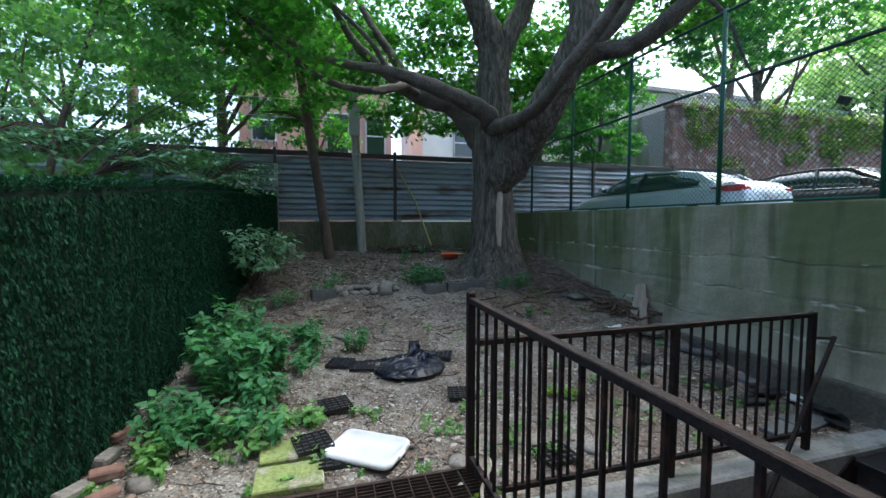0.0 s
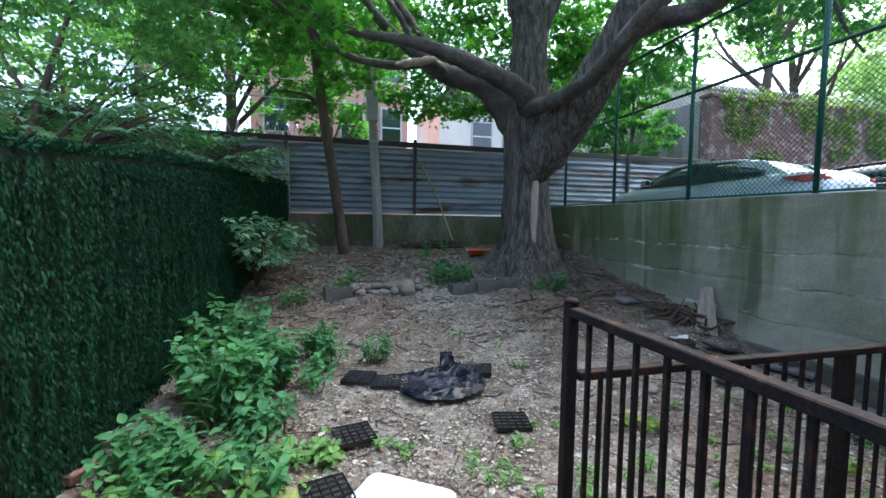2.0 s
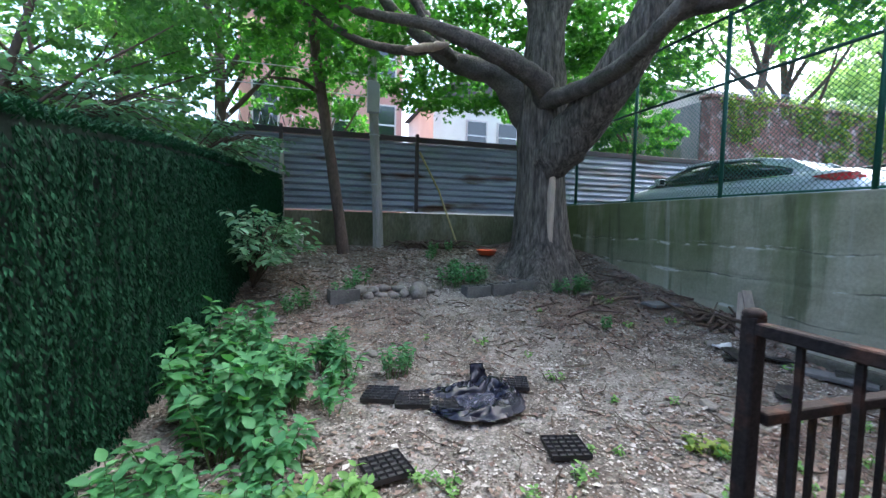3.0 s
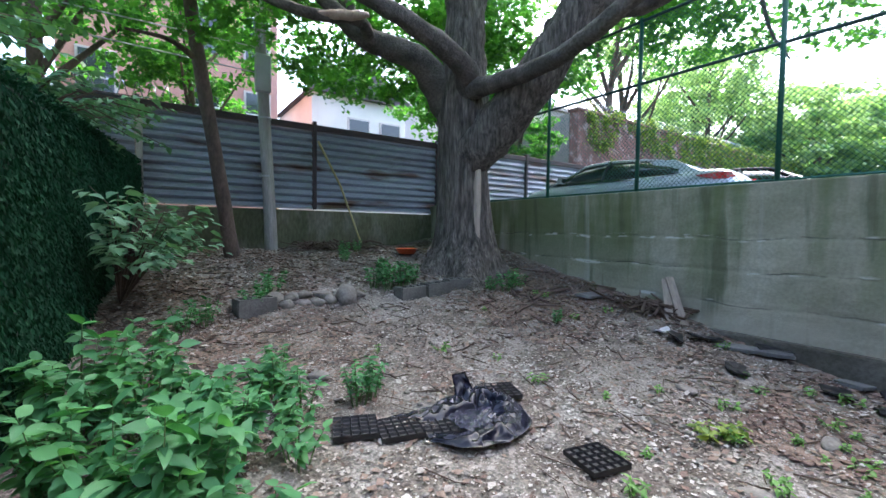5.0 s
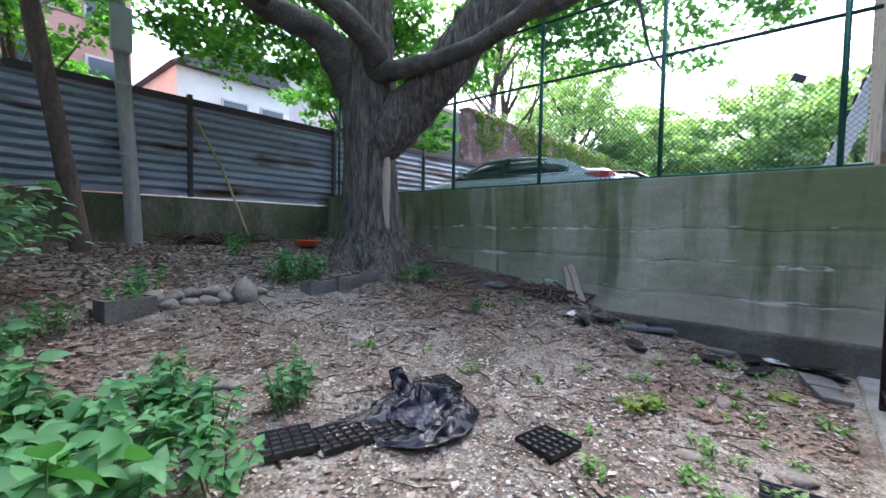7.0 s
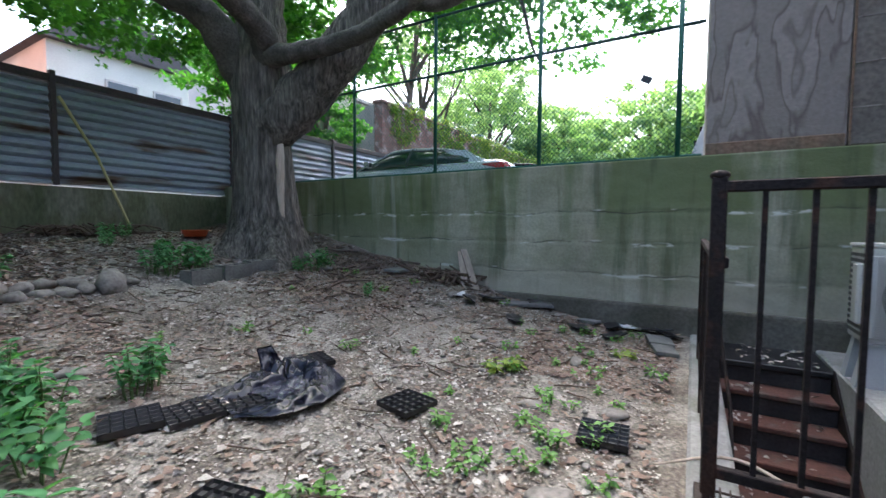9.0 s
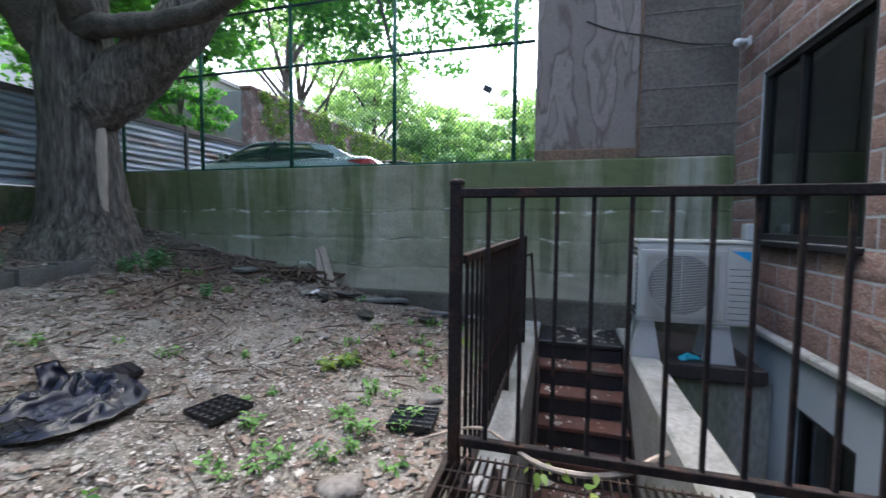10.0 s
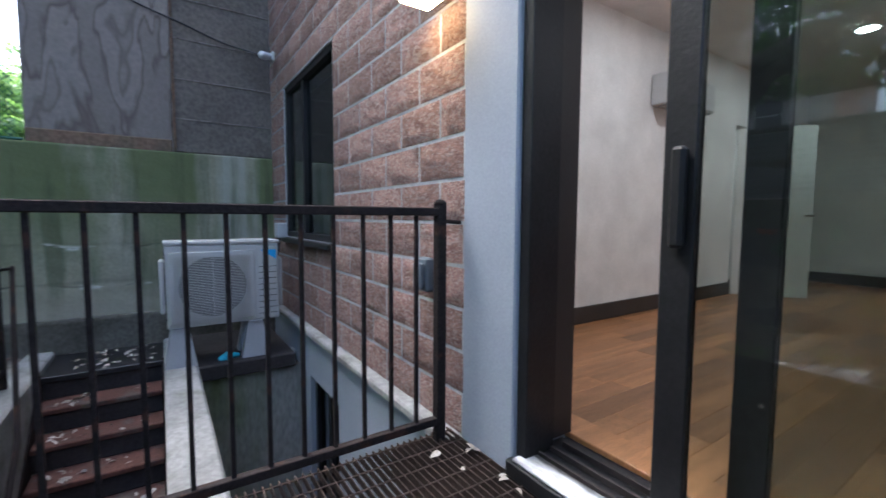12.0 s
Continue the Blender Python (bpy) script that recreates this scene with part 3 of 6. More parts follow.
def railing(name, m, length, top, low, n, posts, label, finials=True, bar=0.042, cap=0.045):
    """Iron rail along local x: posts, top bar, bottom bar and thin balusters."""
    t = thing(name, m, label, "railing")
    part("top_rail", boxed(0, length, -bar / 2, bar / 2, top - 0.035, top, 0.004), M_IRON, t)
    part("bottom_rail", boxed(0, length, -0.017, 0.017, low, low + 0.035, 0.003), M_IRON, t)
    for px, p0, p1 in posts:
        part("post", boxed(px - cap / 2, px + cap / 2, -cap / 2, cap / 2, p0, p1, 0.004), M_IRON, t)
        if finials:
            bm = bmesh.new()
            bmesh.ops.create_uvsphere(bm, u_segments=8, v_segments=6, radius=0.03, matrix=Matrix.Translation((px, 0, p1 + 0.005)) @ Matrix.Diagonal((1, 1, 0.6, 1)))
            part("cap", bm, M_IRON, t, smooth=True)
    me = finish("baluster", boxed(-0.0075, 0.0075, -0.0075, 0.0075, low + 0.03, top - 0.03), M_IRON)
    for k in range(n):
        b = new("baluster", me)
        b.parent = t
        b.location = (length * (k + 1) / (n + 1), 0, 0)
    return t


railing("platform_railing", pose(0.905, 0.115, 0.2, 0, 0, 90), 2.07, 1.045, 0.06, 16, [(0, -0.02, 1.06), (2.07, -0.3, 1.06)], "black iron guard rail with thin square balusters on the platform edge")
r2 = railing("stair_railing", pose(0.93, 2.17, 0.0, 0, 0, 0), 2.75, 0.995, 0.03, 25, [(1.45, -0.09, 0.97), (2.75, -0.09, 1.0)], "black iron railing standing on the whitewashed stair kerb", False)
bm = tube(bmesh.new(), [(2.77, -0.02, 0.8), (2.9, -0.06, 0.8)], [0.012] * 2, 6)
tube(bm, [(2.9, -0.06, 0.81), (2.1, -0.2, -0.25), (1.3, -0.2, -0.95)], [0.016] * 3, 6)
part("handrail", bm, M_IRON, r2, "round sloping handrail")

# ---- garden tree ----
tree = thing("maple_tree", pose(3.42, 7.78, 0.55), "large old maple with furrowed grey bark and a pale scar", "tree")
O = Vector((3.42, 7.78, 0.55))


def local(ctrl):
    return [(p[0] - O.x, p[1] - O.y, p[2] - O.z, p[3]) for p in ctrl]


bm = bmesh.new()
tube_p, tube_r = curve_pts(local([(3.42, 7.82, 0.3, 0.98), (3.42, 7.8, 0.62, 0.82), (3.42, 7.78, 0.85, 0.64), (3.42, 7.78, 1.1, 0.52), (3.4, 7.78, 1.5, 0.44), (3.38, 7.78, 2.3, 0.39), (3.37, 7.78, 2.9, 0.4), (3.37, 7.8, 3.4, 0.4), (3.37, 7.8, 3.9, 0.34)]), 7)
tube(bm, tube_p, tube_r, 72, 0.0)
for v in bm.verts:
    a = math.atan2(v.co.y, v.co.x)
    h = v.co.z
    flare = max(0.0, 0.55 - h) / 0.55
    k = 1 + 0.17 * flare * math.sin(a * 6 + 1.2 + 0.6 * math.sin(a * 2)) + 0.03 * math.sin(a * 17 + 3 * noise.noise(Vector((a, h * 0.8, 1)))) + 0.012 * math.sin(a * 31 + 4 * noise.noise(Vector((a * 2, h * 1.7, 8)))) + 0.06 * noise.noise(Vector((a * 1.5, h * 1.4, 5)))
    v.co.x *= k
    v.co.y *= k
part("trunk", bm, M_BARK, tree, smooth=True)
BOUGHS = [
    [(3.36, 7.8, 3.3, 0.38), (3.39, 7.8, 4.2, 0.33), (3.36, 7.8, 5.0, 0.3), (3.1, 7.75, 5.6, 0.25), (2.8, 7.7, 6.1, 0.2), (2.2, 7.6, 7.4, 0.13), (1.8, 7.4, 8.6, 0.08)],
    [(3.4, 7.8, 4.6, 0.24), (3.62, 7.75, 5.2, 0.21), (4.05, 7.7, 6.1, 0.18), (4.3, 7.6, 7.5, 0.12), (4.5, 7.5, 9.0, 0.06)],
    [(3.36, 7.75, 2.4, 0.36), (3.62, 7.1, 2.98, 0.36), (3.86, 6.35, 3.83, 0.29), (4.03, 6.05, 4.4, 0.25), (4.14, 5.95, 4.9, 0.23), (4.2, 6.2, 6.2, 0.17), (4.3, 6.3, 7.8, 0.1)],
    [(3.85, 6.4, 4.05, 0.2), (4.44, 6.2, 4.45, 0.16), (4.91, 5.63, 4.5, 0.14), (5.2, 4.94, 4.84, 0.12), (5.8, 4.4, 5.6, 0.08)],
    [(4.05, 6.35, 4.3, 0.16), (4.6, 6.25, 4.75, 0.13), (4.95, 6.2, 5.1, 0.12), (5.28, 6.2, 5.65, 0.1), (5.5, 6.2, 6.8, 0.06)],
    [(3.3, 7.55, 3.4, 0.16), (3.24, 7.36, 3.43, 0.15), (3.27, 6.68, 3.39, 0.12), (3.24, 5.99, 3.37, 0.108), (3.17, 5.44, 3.4, 0.1), (3.05, 4.7, 3.56, 0.09), (3.35, 4.1, 4.2, 0.07), (3.7, 3.6, 5.1, 0.045)],
    [(3.4, 7.9, 2.95, 0.3), (3.21, 8.0, 3.31, 0.27), (2.69, 8.03, 3.93, 0.21), (1.98, 8.39, 4.22, 0.16), (1.33, 8.53, 4.68, 0.11), (0.72, 8.63, 5.27, 0.08), (0.2, 8.7, 6.2, 0.05)],
    [(3.3, 7.55, 3.45, 0.2), (2.99, 7.31, 3.7, 0.17), (2.1, 7.21, 4.0, 0.13), (1.23, 7.36, 4.28, 0.09), (0.2, 7.65, 4.48, 0.06), (-1.01, 7.73, 5.02, 0.04)],
    [(1.95, 8.3, 4.22, 0.1), (1.6, 7.85, 4.17, 0.085), (0.96, 7.79, 4.05, 0.07), (0.2, 7.91, 4.2, 0.055), (-0.63, 7.91, 4.72, 0.045), (-1.4, 7.95, 5.34, 0.03)],
    [(1.9, 8.4, 4.25, 0.1), (1.6, 8.6, 4.9, 0.09), (1.2, 8.9, 5.6, 0.08), (0.8, 9.4, 6.6, 0.05)],
    [(1.23, 7.36, 4.28, 0.05), (0.9, 7.3, 4.75, 0.04), (0.3, 7.4, 5.3, 0.03)],
    [(5.3, 4.85, 4.95, 0.05), (5.5, 4.6, 4.5, 0.03), (5.75, 4.5, 3.9, 0.022), (5.8, 4.3, 3.5, 0.012)],
    [(5.2, 5.7, 5.3, 0.04), (5.5, 4.9, 5.2, 0.03), (5.8, 4.2, 4.9, 0.02), (6.0, 3.6, 4.6, 0.012)],
]
for i, c in enumerate(BOUGHS):
    part("limb", limb(bmesh.new(), local(c), 14 if c[0][3] > 0.15 else 8, 0.2, i * 3.1, 8), M_LIMB if i > 2 else M_BARK, tree, smooth=True)
bm = limb(bmesh.new(), local([(3.33, 7.31, 0.98, 0.02), (3.33, 7.335, 1.2, 0.045), (3.34, 7.365, 1.5, 0.055), (3.35, 7.38, 1.9, 0.062), (3.37, 7.4, 2.25, 0.055), (3.4, 7.41, 2.5, 0.015)]), 8, 0.2)
part("scar", bm, M_SCAR, tree, "pale strip of bare wood", smooth=True)
bm = limb(bmesh.new(), local([(1.68, 7.7, 4.2, 0.035), (1.5, 7.71, 4.15, 0.062), (1.2, 7.72, 4.08, 0.058), (1.0, 7.74, 4.05, 0.02)]), 8, 0.3, 6)
part("scar", bm, M_SCAR, tree, "pale torn wood on the lower limb", smooth=True)
cr = np.random.default_rng(11)
cen = []
while len(cen) < 620:
    p = np.array([cr.uniform(-3.2, 8.6), cr.uniform(3.4, 13.0), cr.uniform(3.4, 9.0)])
    e = ((p[0] - 2.9) / 5.6) ** 2 + ((p[1] - 8.3) / 4.7) ** 2 + ((p[2] - 6.6) / 3.2) ** 2
    if e > 1 or e < 0.15:
        continue
    if p[1] < 8.4 and 0.3 < p[0] < 5.6 and p[2] < 6.6:
        continue
    if p[2] < 4.1 + 0.25 * max(0, p[0] - 4.5) and p[1] < 8.3:
        continue
    cen.append(p)
cen = np.array(cen) - np.array(O)
over = np.stack([cr.uniform(5.8, 9.8, 130), cr.uniform(2.6, 7.5, 130), cr.uniform(4.7, 7.6, 130)], 1) - np.array(O)
left = np.stack([cr.uniform(-4.2, -0.2, 95), cr.uniform(5.8, 9.6, 95), cr.uniform(4.5, 7.6, 95)], 1) - np.array(O)
behind = np.stack([cr.uniform(1.8, 8.2, 110), cr.uniform(9.2, 12.6, 110), cr.uniform(4.6, 8.0, 110)], 1) - np.array(O)
cen = np.concatenate([cen, over, left, behind])
leaves("crown", sprays(cr, cen, 70, cr.uniform(0.35, 0.75, len(cen))), 0.12, M_LEAF, tree, "maple", 0.5, 3)

# ---- slim trunk and pole ----
st = thing("slim_tree", pose(0.27, 9.62, 0.8), "slim leaning tree trunk with dark bark", "tree")
part("trunk", limb(bmesh.new(), [(0, 0, -0.2, 0.15), (-0.03, 0, 0.2, 0.115), (-0.2, 0.05, 1.5, 0.1), (-0.45, 0.1, 3.2, 0.095), (-0.65, 0.1, 5.0, 0.08), (-0.7, 0.1, 7.5, 0.06)], 14, 0.15, 4), M_BARK2, st, smooth=True)
part("branch", limb(bmesh.new(), [(-0.42, 0.1, 3.0, 0.05), (-0.8, -0.1, 3.15, 0.035), (-1.3, -0.3, 3.1, 0.02)], 8, 0.2, 2), M_BARK2, st, smooth=True)
BOXZ = 2.85
pl = thing("service_pole", pose(1.06, 10.62, 0.9), "weathered grey timber pole with a grey metal box", "pole")
part("shaft", limb(bmesh.new(), [(0, 0, -0.3, 0.12), (-0.02, 0, 0.6, 0.11), (-0.12, 0, 2.6, 0.1), (-0.2, 0, 4.6, 0.09), (-0.24, 0, 7.5, 0.08)], 14, 0.03, 1), M_WOODPOLE, pl, smooth=True)
part("meter_box", boxed(-0.29, -0.03, -0.2, -0.06, BOXZ, BOXZ + 0.65, 0.015), M_GREYPAINT, pl, "grey painted metal box")
part("conduit", tube(bmesh.new(), [(-0.17, -0.12, 3.7), (-0.24, -0.12, 6.5)], [0.025] * 2, 8), M_GREYPAINT, pl)
for z in (1.35, 2.4):
    part("strap", tube(bmesh.new(), [(-0.06 - 0.02 * z, 0, z), (-0.06 - 0.02 * z, 0, z + 0.03)], [0.115] * 2, 12), M_GREYPAINT, pl)

# ---- corrugated fence ----
fence = thing("corrugated_fence", pose(0, 10.94, 1.72), "weathered corrugated steel fence with a rusty top band", "fence")
POSTX = [-9.8, -6.85, -3.9, -0.95, 1.95, 4.92, 7.9, 10.8, 13.7]
for a, b in zip(POSTX, POSTX[1:]):
    bm = bmesh.new()
    prof = []
    for k in range(12):
        z = k * 0.14
        prof += [(-0.06, z), (-0.012, z + 0.075), (0.0, z + 0.085), (-0.05, z + 0.122)]
    prof = [(y, z) for y, z in prof if z <= 1.6]
    xs = np.linspace(a + 0.04, b - 0.04, 9)
    rows = [[bm.verts.new((x, y + 0.012 * noise.noise(Vector((x * 1.3, z * 3, a))), z)) for y, z in prof] for x in xs]
    for r0, r1 in zip(rows, rows[1:]):
        for k in range(len(prof) - 1):
            bm.faces.new((r0[k], r1[k], r1[k + 1], r0[k + 1]))
    part("panel", bm, M_CORR, fence)
    part("top_band", boxed(a + 0.03, b - 0.03, -0.075, 0.03, 1.56, 1.68, 0.006), M_CORRTOP, fence)
    part("bottom_angle", boxed(a + 0.03, b - 0.03, -0.05, 0.02, -0.015, 0.02), M_GREYPAINT, fence)
for x in POSTX:
    part("post", boxed(x - 0.035, x + 0.035, -0.1, 0.02, -0.02, 1.74, 0.006), M_CORRTOP, fence)
tagged(part("white_post", boxed(-0.98, -0.88, 10.72, 10.8, 0.6, 3.05, 0.01), M_WOODPOLE), "pale square post against the steel fence", "post")
tagged(part("yellow_stick", tube(bmesh.new(), [(1.97, 10.72, 3.05), (2.45, 10.76, 2.2), (2.9, 10.7, 0.98)], [0.024, 0.023, 0.02], 7), M_YELLOW), "long yellowed stick leaning on the steel fence", "stick")

# ---- chain-link fence ----
cl = thing("chain_link_fence", pose(4.89, 0, 1.89), "tall green chain-link fence on the retaining wall", "fence")
CY = [2.44 + 1.64 * k for k in range(6)]
for y in CY:
    part("post", tube(bmesh.new(), [(0, y, -0.05), (0, y, 2.4)], [0.028] * 2, 10), M_GREENP, cl, smooth=True)
for z in (1.5, 2.36):
    part("rail", tube(bmesh.new(), [(0, 2.2, z), (0, 10.9, z)], [0.021] * 2, 8), M_RAIL, cl, smooth=True)
part("rail", tube(bmesh.new(), [(0, 2.2, 0.03), (0, 10.9, 0.03)], [0.015] * 2, 6), M_GREENP, cl)
bm = bmesh.new()
y0, y1, z0, z1, pitch = 2.25, 10.85, 0.03, 2.36, 0.06
k = y0 - (z1 - z0)
while k < y1:
    for sgn in (1, -1):
        a, b = (k, k + (z1 - z0)) if sgn > 0 else (k + (z1 - z0), k)
        za, zb = z0, z1
        if min(a, b) < y0 or max(a, b) > y1:
            pa, pb = np.array([a, z0]), np.array([b, z1])
            t0, t1 = 0.0, 1.0
            d = pb - pa
            for lim, s in ((y0, 1), (y1, -1)):
                q = (lim - pa[0]) / d[0]
                if s * d[0] > 0:
                    t0 = max(t0, q)
                else:
                    t1 = min(t1, q)
            if t1 - t0 < 0.02:
                continue
            a, za = pa + d * t0
            b, zb = pa + d * t1
        tube(bm, [(0.004 * sgn, a, za), (0.004 * sgn, b, zb)], [0.0029] * 2, 3, cap=False)
    k += pitch
tagged(part("wire_mesh", bm, M_WIRE, cl), kind="stuff")

# ---- artificial hedge along the boundary ----


def hedge_x(y):
    return -1.6 + (y - 2.7) * 0.083


def hedge_top(y):
    return np.interp(y, [-0.5, 2.7, 5.2, 10.8], [1.84, 1.89, 2.1, 2.36])


hd = thing("artificial_hedge", pose(0, 0, 0), "dark green artificial hedge screen of plastic leaves", "hedge", kind="stuff")
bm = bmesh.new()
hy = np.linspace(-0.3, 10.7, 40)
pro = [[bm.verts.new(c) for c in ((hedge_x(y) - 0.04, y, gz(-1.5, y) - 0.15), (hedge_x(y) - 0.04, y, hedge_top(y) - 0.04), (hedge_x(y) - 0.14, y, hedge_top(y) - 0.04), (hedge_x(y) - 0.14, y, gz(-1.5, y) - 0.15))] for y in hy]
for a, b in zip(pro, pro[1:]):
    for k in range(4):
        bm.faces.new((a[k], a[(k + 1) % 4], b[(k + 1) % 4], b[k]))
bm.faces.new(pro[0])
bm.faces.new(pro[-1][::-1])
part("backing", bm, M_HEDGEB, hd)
hr = np.random.default_rng(5)
n = 170000
y = hr.uniform(-0.2, 10.7, n)
u = hr.uniform(0, 1, n)
base = ground_z(np.full(n, -1.5), y) - 0.05
top = hedge_top(y)
z = base + (top - base) * u
wav = 0.03 * np.sin(y * 31 + 1.1 * np.sin(z * 2.6 + y * 3)) + 0.016 * np.sin(y * 67 + 1.5 * np.sin(z * 5))
x = hedge_x(y) + wav + hr.uniform(-0.045, 0.02, n)
fn = np.stack([np.full(n, 0.3), np.zeros(n), np.full(n, -1.2)], 1)
m_top = u > 0.965
x[m_top] -= hr.uniform(0, 0.13, m_top.sum())
fn[m_top] = (0.1, 0, 0.6)
ty = hr.uniform(-0.2, 10.7, 14000)
tx = hedge_x(ty) + hr.uniform(-0.16, 0.03, 14000)
tz = hedge_top(ty) + hr.uniform(-0.05, 0.02, 14000)
x, y, z = np.concatenate([x, tx]), np.concatenate([y, ty]), np.concatenate([z, tz])
fn = np.concatenate([fn, np.tile([[0.2, 0, 0.5]], (14000, 1))])
leaves("leaves", np.stack([x, y, z], 1), 0.04, M_HEDGE, hd, "blade", 0.4, 9, fn)

# ---- house wall: split-face blocks ----
pr = random.Random(3)
BLOCK_MESHES = []
for k in range(6):
    bm = bmesh.new()
    nx, nz = 6, 4
    vs = [[bm.verts.new(((i / nx - 0.5), 0.005 if i in (0, nx) or j in (0, nz) else 0.008 + 0.01 * pr.random(), (j / nz - 0.5))) for j in range(nz + 1)] for i in range(nx + 1)]
    for i in range(nx):
        for j in range(nz):
            bm.faces.new((vs[i][j], vs[i][j + 1], vs[i + 1][j + 1], vs[i + 1][j]))
    ring = [vs[i][0] for i in range(nx)] + [vs[nx][j] for j in range(nz)] + [vs[i][nz] for i in range(nx, 0, -1)] + [vs[0][j] for j in range(nz, 0, -1)]
    bk = [bm.verts.new((v.co.x, -0.02, v.co.z)) for v in ring]
    for i in range(len(ring)):
        j = (i + 1) % len(ring)
        bm.faces.new((ring[i], ring[j], bk[j], bk[i]))
    BLOCK_MESHES.append(finish("block", bm, M_BLOCK))
for row in range(22):
    z0 = 0.183 + row * 0.2
    x = 0.88 - (0.2 if row % 2 else 0.0)
    while x < 4.76:
        a, b = max(x, 0.87), min(x + 0.392, 4.77)
        x += 0.4
        spans = [(a, b)]
        if z0 + 0.1 > WIN[2] and z0 + 0.1 < WIN[3]:
            spans = [(a, min(b, WIN[0] - 0.004)), (max(a, WIN[1] + 0.004), b)]
        for a, b in spans:
            if b - a < 0.05:
                continue
            o = new("block", pr.choice(BLOCK_MESHES))
            o.parent = wall_south
            o.location = ((a + b) / 2, 0, z0 + 0.096)
            o.scale = (b - a - 0.01, 1, 0.182)

# ---- house windows ----


def sash_window(name, x0, x1, z0, z1, label, split):
    w = thing(name, pose((x0 + x1) / 2, -0.06, z0), label, "window", kind="structure")
    hw, h = (x1 - x0) / 2, z1 - z0
    bm = bmesh.new()
    box(bm, -hw, -hw + 0.06, -0.04, 0.05, 0, h, 0.004)
    box(bm, hw - 0.06, hw, -0.04, 0.05, 0, h, 0.004)
    box(bm, -hw + 0.06, hw - 0.06, -0.04, 0.05, h - 0.06, h, 0.004)
    box(bm, -hw + 0.06, hw - 0.06, -0.04, 0.05, 0, 0.06, 0.004)
    part("window_frame", bm, M_FRAME, w)
    part("window_sill", boxed(-hw - 0.02, hw + 0.02, 0.03, 0.13, -0.05, -0.005, 0.006), M_FRAME, w)
    part("mullion", boxed(split - 0.03, split + 0.03, -0.03, 0.04, 0.06, h - 0.06, 0.004), M_FRAME, w)
    for a, b, y in ((-hw + 0.06, split - 0.03, 0.0), (split + 0.03, hw - 0.06, 0.012)):
        p = part("pane", boxed(a, b, y - 0.004, y + 0.002, 0.06, h - 0.06), M_GLASS, w)
    # no room is built here: a sheet with the interior's shade as its colour
    part("blind", boxed(-hw, hw, -0.25, -0.22, -0.1, h + 0.1), M_DIMROOM, w, "dark sheet standing for the dim interior behind the glass")
    return w


sash_window("window_1", *WIN, "black-framed sliding window in the block wall", 0.15)
sash_window("window_2", 2.47, 3.23, -1.7, -0.27, "black-framed basement window in the light well", 0.0)

# ---- outdoor condenser ----
ac = thing("air_conditioner", pose(3.56, 0.68, 0.237), "off-white outdoor condenser unit with round fan grille", "air conditioner")
part("casing", boxed(0.0, 0.36, -0.455, 0.455, 0, 0.72, 0.02, 2), M_ACW, ac)
part("lid", boxed(-0.012, 0.37, -0.465, 0.465, 0.72, 0.75, 0.012, 2), M_ACW, ac)
part("front_frame", box(boxed(-0.02, 0.0, -0.24, 0.435, 0.04, 0.66, 0.006), -0.014, 0.0, -0.44, -0.26, 0.02, 0.69, 0.004), M_ACW, ac)
bm = bmesh.new()
bmesh.ops.create_cone(bm, cap_ends=True, segments=40, radius1=0.265, radius2=0.265, depth=0.012, matrix=Matrix.Translation((-0.022, 0.1, 0.35)) @ Matrix.Rotation(radians(90), 4, "Y"))
part("fan_opening", bm, M_ACD, ac, "dark round fan opening")
SLAT = finish("grille_slat", boxed(-0.034, -0.029, -0.2, 0.4, 0, 0.0056), M_ACW)
for k in range(40):
    o = new("grille_slat", SLAT)
    o.parent, o.location = ac, (0, 0, 0.068 + k * 0.0142)
RIB = finish("grille_rib", boxed(-0.037, -0.033, -0.003, 0.003, 0.055, 0.645), M_ACW)
for y in (-0.2, 0.1, 0.4):
    o = new("grille_rib", RIB)
    o.parent, o.location = ac, (0, y, 0)
for k in range(9):
    part("louvre", boxed(-0.0175, -0.0138, -0.43, -0.275, 0.06 + k * 0.055, 0.066 + k * 0.055), M_ACD, ac)
for k in range(14):
    part("coil_fin", boxed(0.02, 0.34, 0.455, 0.462, 0.05 + k * 0.046, 0.075 + k * 0.046), M_ACD, ac)
part("service_cover", boxed(-0.005, 0.12, 0.462, 0.5, 0.14, 0.6, 0.012), M_ACW, ac)
bm = bmesh.new()
for tri in (((-0.43, 0.66), (-0.29, 0.66), (-0.43, 0.57)),):
    f = [bm.verts.new((-0.0165, y, z)) for y, z in tri] + [bm.verts.new((-0.014, y, z)) for y, z in tri]
    bm.faces.new(f[:3])
    bm.faces.new(f[3:][::-1])
    for i in range(3):
        bm.faces.new((f[i], f[(i + 1) % 3], f[3 + (i + 1) % 3], f[3 + i]))
part("badge", bm, M_BLUE, ac, "small blue triangular badge")
part("side_cover", boxed(0.05, 0.3, -0.5, -0.455, 0.1, 0.58, 0.015), M_ACW, ac)
